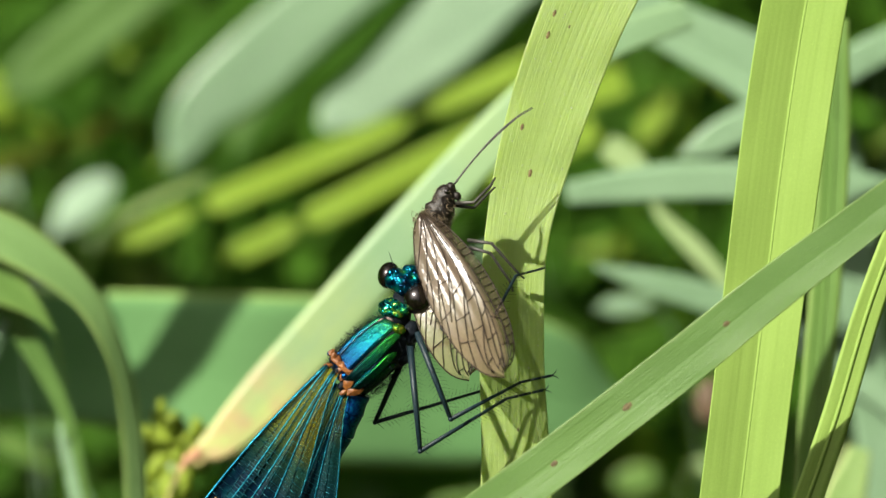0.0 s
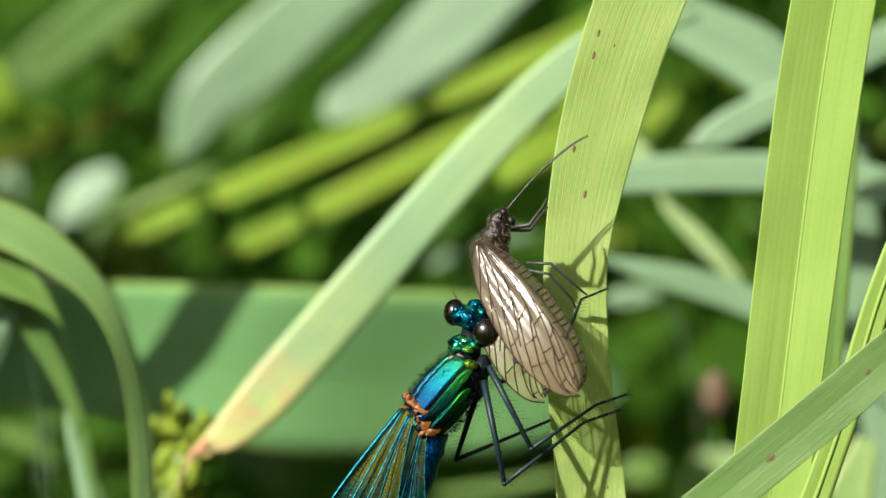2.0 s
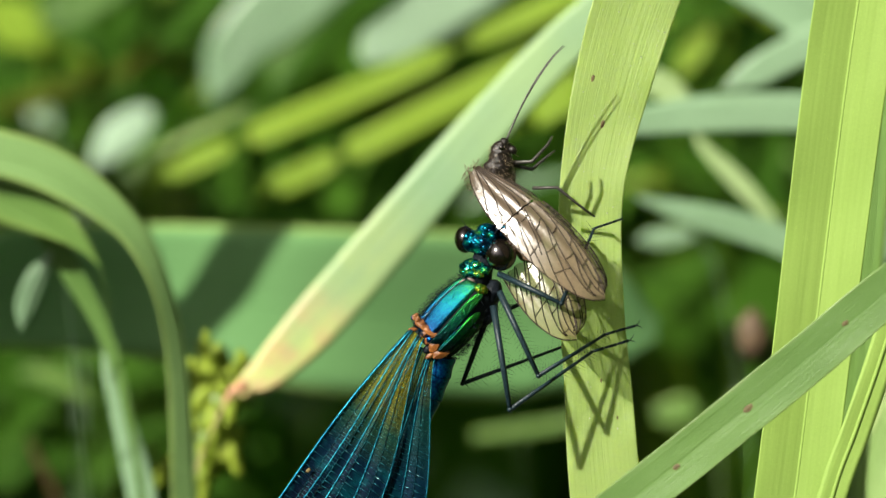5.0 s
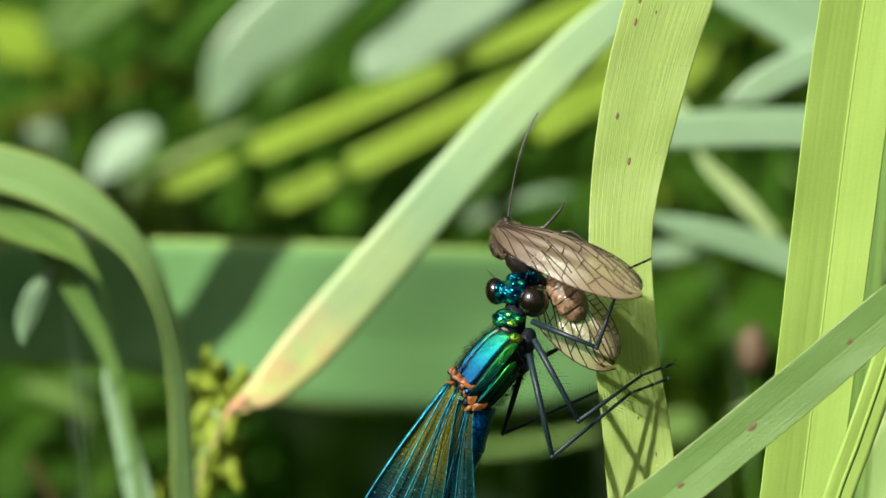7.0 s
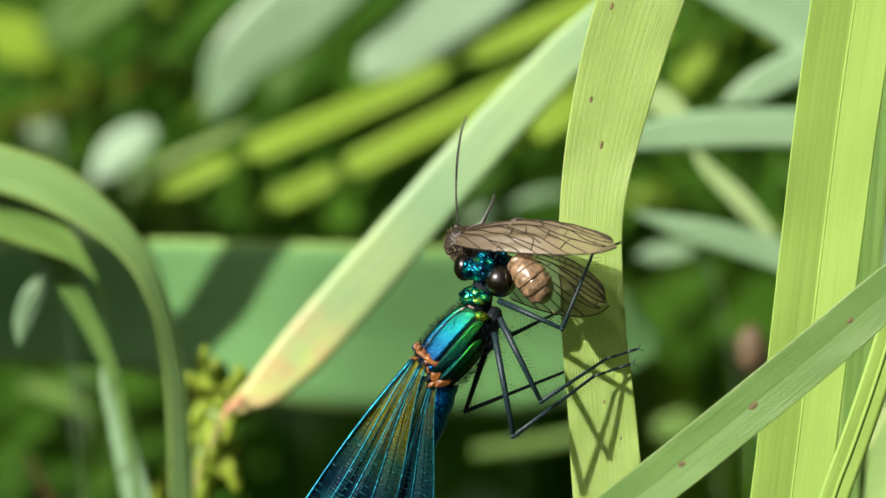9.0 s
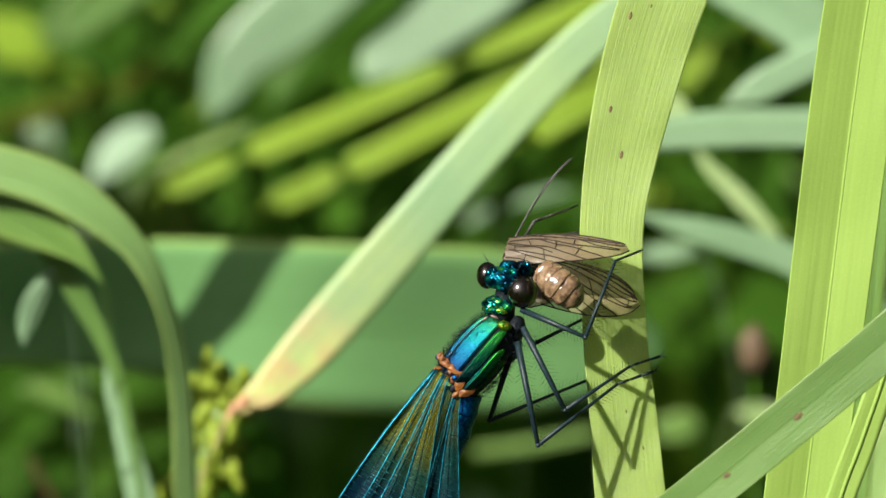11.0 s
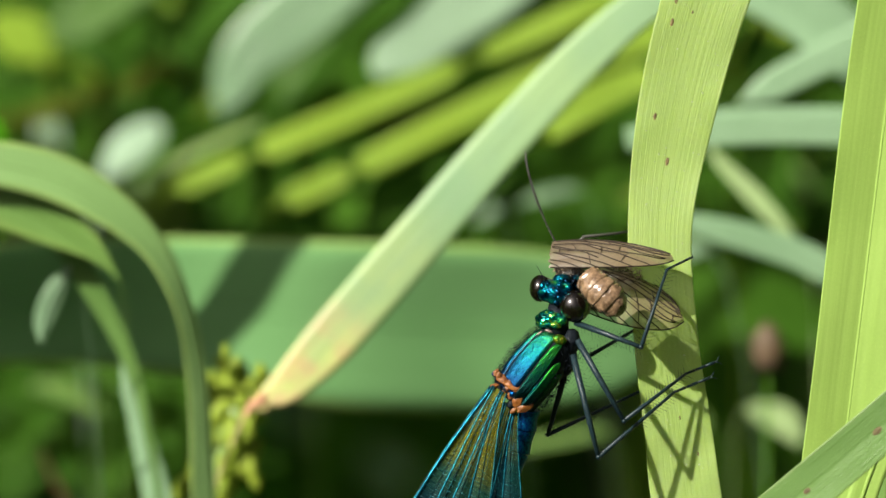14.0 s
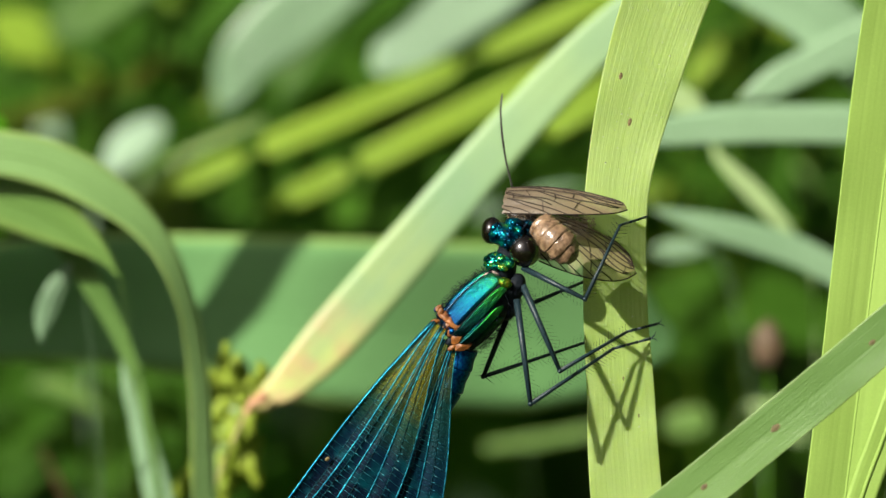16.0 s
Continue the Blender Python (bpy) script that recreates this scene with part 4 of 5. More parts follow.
FRONT_LEAF, front_b, front_base = blade_thing("reed_leaf", front_line, FRONT, "grey-green reed leaf slanting across in front with reddish spots", "", "reed leaf", (-0.02, 0.0), FRONT_PIVOT, n=120, m=89, fold=0.06, ribs=0.000002, wave=0.02)
for c, s, size in ((0.02, 73.5, 0.00042), (0.05, 88.5, 0.0003), (-0.1, 52, 0.0003), (0.4, 96, 0.00018)):
    rust_spot(front_b, front_base, FRONT_LEAF, c, s, size * 0.75, 1.7, BLOT)

TALL_PIVOT = place(1475, 400, -85)
tall_line = [(1600, -420, -85, 70, 0), (1562, -200, -85, 74, 0), (1527, 0, -85, 75, 0), (1498, 200, -85, 74, 0), (1473, 400, -85, 72, 0), (1444, 640, -85, 70, 0), (1414, 882, -85, 70, 0), (1385, 1100, -85, 70, 0)]
TALL_LEAF, tall_b, tall_base = blade_thing("reed_leaf", tall_line, TALL, "tall bright yellow-green reed leaf with a sunken midrib", "", "reed leaf", (0.01, 0.03), TALL_PIVOT, n=90, m=89, fold=0.16, ribs=0.000004, wave=0.02)
rib(tall_b, tall_base, TALL_LEAF, TALL, 0.05, 0.00014)


# ---- the damselfly ----
def d(x, y, z=0.0):
    return Vector(((x - 775) * U, (548 - y) * U, z * U))


def wing_mesh(root, lead, length, z, flip, film):
    """Skin, long veins and cross veins of one damselfly wing. lead: the way of its front edge."""
    lead = Vector(lead).normalized()
    across = Vector((-lead.y, lead.x)) * flip
    fans = [0.0, 0.14, 0.22, 0.30, 0.45, 0.54, 0.70, 0.82, 1.0]

    def width(s):
        return length * (0.045 + 0.215 * math.sin(min(1.0, s / 0.62) * math.pi / 2) ** 1.3) * math.sqrt(max(0.0, 1 - max(0, (s - 0.62) / 0.38) ** 2.4))

    def spot(s, c, lift=0.0):
        pleat = 1.8 * math.cos(c * math.pi * 7 + 1.5 * s)
        bow = 26 * math.sin(s * 2.6) + 5 * math.sin(c * 9 + s * 7)
        x, y = lead * (s * length) + across * (c * width(s) - bow * 0.7)
        return d(root[0] + x, root[1] + y, z + pleat * min(1, s * 6) + lift + 10 * s)

    n, m = 44, 41
    verts = [spot(i / n, j / (m - 1)) for i in range(n + 1) for j in range(m)]
    uvs = [(i / n, j / (m - 1)) for i in range(n + 1) for j in range(m)]
    faces = [(i * m + j, i * m + j + 1, (i + 1) * m + j + 1, (i + 1) * m + j) for i in range(n) for j in range(m - 1)]
    skin = mesh_of("skin", verts, faces, [film], True, uvs)
    longs = []
    for k, c in enumerate(fans):
        r = (2.2, 0.6, 1.4, 0.6, 1.5, 0.6, 1.3, 0.6, 1.2)[k] * U
        longs.append(tube_data([spot(i / 40, c, 1.0) for i in range(41)], r, 5))
    rng = random.Random(int(z * 7 + 90))
    cross, bright = [], []
    for k in range(len(fans) - 1):
        s = 0.03 + rng.uniform(0, 0.01)
        while s < 0.97:
            gap = (fans[k + 1] - fans[k]) * width(s)
            lean = rng.uniform(-0.002, 0.002)
            a, b = spot(s, fans[k], 0.8), spot(s + lean, fans[k + 1], 0.8)
            (bright if s > 0.26 + rng.uniform(-0.06, 0.06) else cross).append(tube_data([a, b], 0.6 * U, 3))
            s += max(0.010, 0.012 * min(1.6, gap / 12)) * rng.uniform(0.8, 1.3)
    return skin, [mesh_of("vein", *t, [CYAN if k % 2 == 0 and z > 0 else FINE]) for k, t in enumerate(longs)], mesh_of("vein_net", *gather(cross), [FINE]), mesh_of("vein_net", *gather(bright), [GLEAM])


def thorax_spot(t, th, f):
    """A place on the thorax: t from rear to front, th degrees from the back towards the viewer."""
    axis0, axis1 = Vector((797, 602, -4)), Vector((897, 497, 0))
    ra = 47 - 40 * (t - 0.45) ** 2
    rb = 46 - 36 * (t - 0.45) ** 2
    if t < 0.08 or t > 0.92:
        e = min(t, 1 - t) / 0.08
        k = math.sqrt(max(0.0, 1 - (1 - e) ** 2))
        ra, rb = ra * (0.45 + 0.55 * k), rb * (0.45 + 0.55 * k)
    p = axis0.lerp(axis1, t)
    way = (axis1 - axis0).normalized()
    dors = Vector((way.y, -way.x, 0))
    th = radians(th)
    q = p + dors * (-1) * (-math.cos(th)) * ra * f * 1.0 + Vector((0, 0, 1)) * math.sin(th) * rb * f
    return d(*q)


def panel(t0, t1, a0, a1, skew=0.0, proud=1.06):
    """A nearly flat plate on the thorax with rounded rims and corners."""
    n, m = 76, 44
    verts, faces = [], []
    half = abs(a1 - a0) / 2
    for i in range(n + 1):
        for j in range(m + 1):
            fi, fj = i / n, j / m
            e = min(min(fi, 1 - fi) * 9, min(fj, 1 - fj) * 7, 1.0)
            flat = math.cos(radians(half)) / math.cos(radians(half * (2 * fj - 1)))
            f = (0.65 + 0.35 * flat) * (0.965 + (proud - 0.965) * math.sqrt(e)) + 0.03
            f += 0.010 * noise.noise(Vector((fi * 9, fj * 5, a0))) + 0.0045 * e * noise.noise(Vector((fi * 38, fj * 21, a0)))
            corner = 0.07 * (abs(2 * fj - 1) ** 4)
            t = t0 + corner + (t1 - t0 - 2 * corner) * fi + skew * (fj - 0.5)
            verts.append(thorax_spot(min(0.98, max(0.02, t)), a0 + (a1 - a0) * fj, f))
    for i in range(n):
        for j in range(m):
            q = i * (m + 1) + j
            faces.append((q, q + 1, q + m + 2, q + m + 1) if a1 < a0 else (q + 1, q, q + m + 1, q + m + 2))
    return verts, faces, [(i / n, j / m) for i in range(n + 1) for j in range(m + 1)]


def leg(parent, joints, thick, name="leg", hairs=True, seed=0):
    """Thigh, shin and foot of one leg through its joints."""
    rng = random.Random(seed)
    hip, knee, ankle, toe = [Vector(j) for j in joints]
    bend = [hip, hip.lerp(knee, 0.5) + Vector((0, 0, 2)), knee]
    data = [tube_data([d(*p) for p in bend], [thick * 1.15 * U, thick * U, thick * 0.75 * U], 8)]
    data.append(ball_data(d(*knee), (thick * 0.95 * U,) * 3, 0, 6, 8))
    thigh = made(name, gather(data), LEGS, parent)
    made("shin", tube_data([d(*knee), d(*knee.lerp(ankle, 0.5)), d(*ankle)], [thick * 0.8 * U, thick * 0.62 * U, thick * 0.5 * U], 8), LEGS, thigh)
    feet = []
    for k in range(3):
        a, b = ankle.lerp(toe, k / 3), ankle.lerp(toe, (k + 0.92) / 3)
        feet.append(tube_data([d(*a), d(*b)], [thick * 0.42 * U, thick * 0.5 * U], 6))
    way = (toe - ankle).normalized()
    side = Vector((way.y, -way.x, 0))
    for k in (-1, 1):
        feet.append(tube_data([d(*toe), d(*(toe + way * 7 + side * 4 * k)), d(*(toe + way * 11 + side * 9 * k + Vector((0, 0, -3))))], [1.2 * U, 0.9 * U, 0.3 * U], 5))
    made("foot", gather(feet), LEGS, thigh)
    if hairs:
        spines = []
        for a, b in ((hip, knee), (knee, ankle)):
            w = (b - a).normalized()
            s = Vector((w.y, -w.x, 0))
            count = int((b - a).length / 7)
            for k in range(count):
                p = a.lerp(b, (k + 0.5) / count)
                for sg in (-1, 1):
                    tip = p + (s * sg + w * 0.55 + Vector((0, 0, rng.uniform(-0.7, 0.7)))).normalized() * rng.uniform(15, 24)
                    spines.append(tube_data([d(*p), d(*tip)], [0.5 * U, 0.15 * U], 3))
        made("bristle", gather(spines), BLACK, thigh)
    return thigh


def chip(r, th, rng, centre, long=1.0):
    """A thin angular plate, pointed at one end, with worn corners."""
    bm = bmesh.new()
    for k in range(7):
        w = 2 * math.pi * k / 7 + rng.uniform(-0.3, 0.3)
        for lift in (-0.22, 0.12):
            bm.verts.new((r * long * rng.uniform(0.8, 1.1) * math.cos(w), r * rng.uniform(0.5, 0.75) * math.sin(w) * (1 - 0.35 * math.cos(w)), r * 0.7 * (lift + rng.uniform(-0.12, 0.12) + 0.25 * math.cos(w))))
    bm.verts.new((r * rng.uniform(-0.4, 0.4), r * rng.uniform(-0.2, 0.2), r * 0.34))
    bmesh.ops.convex_hull(bm, input=bm.verts[:])
    bmesh.ops.delete(bm, geom=[v for v in bm.verts if not v.link_faces], context="VERTS")
    bmesh.ops.bevel(bm, geom=bm.edges[:], offset=r * 0.05, segments=1, affect="EDGES")
    tilt = Euler((rng.uniform(-0.4, 0.4), rng.uniform(-0.4, 0.4), th)).to_matrix()
    for v in bm.verts:
        v.co = tilt @ v.co * U + centre
    me = bpy.data.meshes.new("wing_root")
    bm.to_mesh(me)
    bm.free()
    me.materials.append(RUST)
    return me


def build_damselfly():
    ob = new("damselfly")
    tagged(ob, "metallic blue-green damselfly clinging to a reed leaf, eating a smoky-winged fly", "damselfly")
    # thorax: a dark core under metallic plates
    n, m = 26, 28
    verts = [thorax_spot(i / n, 360 * j / m, 0.985) for i in range(n + 1) for j in range(m)]
    faces = [(i * m + j, i * m + (j + 1) % m, (i + 1) * m + (j + 1) % m, (i + 1) * m + j) for i in range(n) for j in range(m)]
    faces += [tuple(range(m)), tuple(reversed(range(n * m, n * m + m)))]
    core = part("thorax", mesh_of("thorax", verts, faces, [BLACK]), ob, "black metallic thorax with green plates")
    for name, mat, label, (v, f, uv) in (("back_plate", BACKPLATE, "shining blue-green back plate", panel(0.06, 0.98, 31, 80, 0.06)),
                                         ("side_plate", SIDEPLATE, "shining green side plate", panel(0.08, 0.92, 83, 107, 0.10, 1.07)),
                                         ("lower_plate", SIDEPLATE, "shining green lower plate", panel(0.04, 0.72, 110, 130, 0.12, 1.08)),
                                         ("belly_plate", BELLY, "dark green belly plate", panel(0.03, 0.62, 133, 152, 0.10, 1.03)),
                                         ("back_plate", BACKPLATE, "dark blue back plate", panel(0.06, 0.97, 23, -20, 0.06)),
                                         ("side_plate", SIDEPLATE, "shining green side plate", panel(0.08, 0.92, -23, -50, 0.10)),
                                         ("lower_plate", SIDEPLATE, "shining green lower plate", panel(0.04, 0.72, -53, -80, 0.12))):
        part(name, mesh_of(name, v, f, [mat], True, uv), core, label)
    ridge = [thorax_spot(0.10 + 0.82 * i / 20, 27, 1.02 + 0.015 * math.sin(i * 1.9)) for i in range(21)]
    made("back_ridge", tube_data(ridge, 0.6 * U, 6), RIDGE, core, "thin pale ridge along the back")
    seam = [thorax_spot(0.08 + 0.62 * i / 16, 108.5, 1.05) for i in range(17)]
    made("seam_ridge", tube_data(seam, [0.9 * U * math.sin(0.2 + 2.74 * i / 16) for i in range(17)], 6), SPARK, core, "bright green seam")
    made("shoulder_knob", knobbly(d(893, 501, 34), (13 * U, 9.5 * U, 8 * U), -0.35, 3, 0.10), KNOB, core, "yellow-green knob")
    rng = random.Random(6)
    studs = []
    for k in range(26):
        p = thorax_spot(rng.uniform(0.05, 0.75), rng.choice((rng.uniform(75, 77), rng.uniform(102, 105), rng.uniform(126, 130), rng.uniform(132, 155))), 1.03)
        studs.append(ball_data(p, (rng.uniform(0.8, 1.8) * U,) * 3, 0, 5, 7))
    tagged(made("stud", gather(studs), RIDGE, core, "tiny pale glinting grains"), kind="stuff")
    hair = []
    rng = random.Random(2)
    for k in range(700):
        t, a = rng.uniform(0.05, 0.98), rng.choice((rng.uniform(-40, 25), rng.uniform(150, 205), rng.uniform(-180, 180)))
        p = thorax_spot(t, a, 1.04)
        q = thorax_spot(min(1.0, t + rng.uniform(-0.1, 0.1)), a + rng.uniform(-12, 12), 1.04 + rng.uniform(0.15, 0.34))
        hair.append(tube_data([p, q], [0.45 * U, 0.15 * U], 3))
    made("hair_fringe", gather(hair), BLACK, core, "fine dark hairs")
    # prothorax and neck
    pro = made("prothorax", gather([knobbly(d(885, 466, 4), (29 * U, 21 * U, 26 * U), -0.08, 1), knobbly(d(870, 469, 16), (10 * U, 8 * U, 9 * U), 0.5, 2), knobbly(d(886, 459, 24), (9 * U, 7 * U, 8 * U), 0.2, 3),
                                    knobbly(d(901, 467, 24), (9 * U, 8 * U, 8 * U), -0.4, 4), knobbly(d(889, 475, 25), (11 * U, 6 * U, 8 * U), -0.3, 5), knobbly(d(877, 460, 20), (7 * U, 6 * U, 7 * U), 0.2, 6)]), GREEN, ob, "pitted green prothorax")
    made("neck_plate", gather([knobbly(d(877, 484, 21), (8 * U, 2.6 * U, 5 * U), -0.55, 8), knobbly(d(860, 486, 18), (6 * U, 2.5 * U, 5 * U), 0.5, 9)]), PALEPLATE, pro, "small pale pinkish plate")
    made("neck", tube_data([d(888, 492, 0), d(893, 468, 2), d(902, 440, 4)], [24 * U, 22 * U, 19 * U], 14), BLACK, pro)
    made("chest", gather([ball_data(d(912, 508, 2), (18 * U, 26 * U, 26 * U), -0.3, 10, 14, 0.2, 3), ball_data(d(902, 540, -4), (18 * U, 30 * U, 24 * U), -0.4, 10, 14, 0.2, 5)]), BLACK, ob, "black chest between the legs")
    # orange wing roots
    rng = random.Random(21)
    for x, y, z, r, th, long in ((776, 545, 26, 9, 0.9, 1.0), (787, 559, 32, 14, -0.9, 1.15), (800, 572, 36, 16, -0.5, 1.3), (806, 581, 35, 13, -0.1, 1.35), (808, 598, 34, 15, 0.9, 1.15), (820, 613, 30, 15, 0.25, 1.35), (771, 569, 30, 9, 0.2, 1.1), (799, 616, 30, 8, 0.6, 1.2), (791, 577, 34, 9, 0.5, 1.2), (796, 587, 33, 10, 1.2, 1.1), (780, 552, 32, 9, 1.4, 1.2), (813, 607, 31, 9, -0.6, 1.2), (828, 611, 27, 9, 0.4, 1.2)):
        part("wing_root", chip(r * 0.88, th, rng, d(x, y, z), long), ob, "orange-brown wing root plate")
    for x, y, z, r, mat in ((774, 547, 22, 7, BLUEM), (778, 557, 27, 7, BLACK), (789, 577, 30, 8, BLACK), (800, 586, 33, 7, BLUEM), (812, 592, 31, 8, BLACK), (796, 604, 26, 9, BLACK), (822, 602, 27, 7, BLACK)):
        made("wing_joint", ball_data(d(x, y, z), (r * U, r * 0.8 * U, r * 0.7 * U), 0.6, 8, 12, 0.3, x), mat, ob, "small dark glossy wing joint")
    # abdomen, ring by ring
    line = spline([(822, 616, -2), (797, 690, -12), (742, 796, -14), (690, 920, -10), (600, 1080, -10), (520, 1230, -8)], 20)
    for k in range(10):
        a, b = Vector(line[2 * k]), Vector(line[2 * k + 2])
        mid = a.lerp(b, 0.5)
        r = 25 - 1.5 * k if k < 7 else 15
        made("abdomen_ring", loft_data([d(*a), d(*a.lerp(b, 0.06)), d(*mid), d(*a.lerp(b, 0.95)), d(*b.lerp(a, -0.01))], [r * 0.9 * U, r * U, r * 0.93 * U, r * U, r * 0.9 * U],
                                       [r * 0.9 * U, r * U, r * 0.93 * U, r * U, r * 0.9 * U], (0.7, 0.3, 0.1), 16, 12), BLUEM, ob, "metallic blue abdomen ring")
    # wings folded over the back
    for name, root, lead, z in (("forewing", (768, 568), (-0.605, 0.796), 34), ("hindwing", (786, 600), (-0.455, 0.89), 22), ("forewing", (766, 568), (-0.60, 0.80), -30), ("hindwing", (782, 600), (-0.46, 0.888), -20)):
        skin, longs, cross, bright = wing_mesh(root, lead, 640, z, -1, CLEAR if name == "forewing" else HIND)
        w = part(name, skin, ob, "dark blue translucent wing, amber at its root")
        for v in longs:
            part("vein", v, w)
        if name == "forewing" and z > 0:
            made("nodus", ball_data(d(580, 811, z + 12), (5 * U, 3.5 * U, 2.5 * U), 0.8, 8, 10, 0.3, 2), SPOT, w, "ochre joint in the front edge")
        tagged(part("vein_net", cross, w, "fine dark cross veins"), kind="stuff")
        tagged(part("vein_net", bright, w, "fine gleaming blue-green cross veins"), kind="stuff")
    # legs, near side and far side
    leg(ob, ((925, 474, 24), (1033, 529, 84), (1096, 399, 36), (1146, 384, -70)), 5.0, seed=1)
    leg(ob, ((925, 505, 22), (990, 656, 40), (1112, 588, -50), (1168, 574, -72)), 5.3, seed=2)
    leg(ob, ((914, 530, 24), (938, 714, 44), (1088, 618, -50), (1156, 600, -72)), 5.5, seed=3)
    leg(ob, ((905, 545, -26), (856, 668, -50), (1045, 606, -100), (1110, 588, -112)), 5.0, seed=4)
    leg(ob, ((925, 515, -24), (945, 537, -60), (1040, 498, -104), (1095, 480, -112)), 5.0, seed=5)
    # head, turning on its neck
    o = d(900, 428, 6)
    cap = [knobbly(d(882, 413, 12) - o, (18 * U, 20 * U, 20 * U), -0.4, 7, 0.07), knobbly(d(901, 422, 12) - o, (33 * U, 21 * U, 28 * U), -0.55, 2, 0.08), knobbly(d(916, 401, 14) - o, (24 * U, 14 * U, 20 * U), -0.35, 11, 0.09),
           knobbly(d(936, 404, 16) - o, (17 * U, 13 * U, 17 * U), -0.75, 12, 0.1)]
    for x, y, z, r in ((874, 405, 30, 7), (886, 418, 34, 8), (894, 424, 38, 6), (902, 427, 38, 8), (909, 396, 34, 7), (920, 411, 36, 8), (931, 401, 34, 7), (904, 406, 38, 6), (896, 436, 32, 7), (884, 402, 32, 6), (944, 398, 28, 6), (913, 421, 38, 5)):
        cap.append(knobbly(d(x, y, z - 4) - o, (r * U, r * 0.8 * U, r * 0.8 * U), 0.02 * x, x, 0.12, 14, 18))
    hm = mesh_of("head", *gather(cap), [SPARK])
    head = part("head", hm, ob, "pitted metallic green head")
    head.location = o
    made("eye", ball_data(d(870, 408, -4) - o, (19 * U, 24 * U, 24 * U), -0.15, 18, 28), EYES, head, "glossy black bulging eye")
    made("eye", ball_data(d(928, 444, 26) - o, (28 * U, 29 * U, 28 * U), 0, 18, 28), EYES, head, "glossy black bulging eye")
    for x, y in ((893, 410), (903, 417), (901, 405)):
        made("ocellus", ball_data(d(x, y, 34) - o, (2.6 * U, 2.6 * U, 2.6 * U), 0, 6, 8), BLACK, head, "small dark simple eye")
    made("jaw", gather([ball_data(d(950, 412, 8) - o, (15 * U, 10 * U, 12 * U), -0.9, 8, 12, 0.2, 4), ball_data(d(948, 425, 20) - o, (8 * U, 6 * U, 6 * U), -0.9, 8, 12)]), FUZZ, head, "dark jaws")
    for p in (((884, 400, 22), (876, 388, 26), (866, 366, 30)), ((922, 408, 34), (936, 392, 40), (944, 374, 44))):
        made("feeler", tube_data([d(*q) - o for q in p], [1.6 * U, 0.9 * U, 0.3 * U], 5), BLACK, head)
    return ob, head


DAMSELFLY, HEAD = build_damselfly()


# ---- the alderfly, its prey; x runs along the wing from shoulder to tip ----
def a(x, y, z=0.0):
    return Vector((x * U, y * U, z * U))


WING = 335
HINGE = 0.36


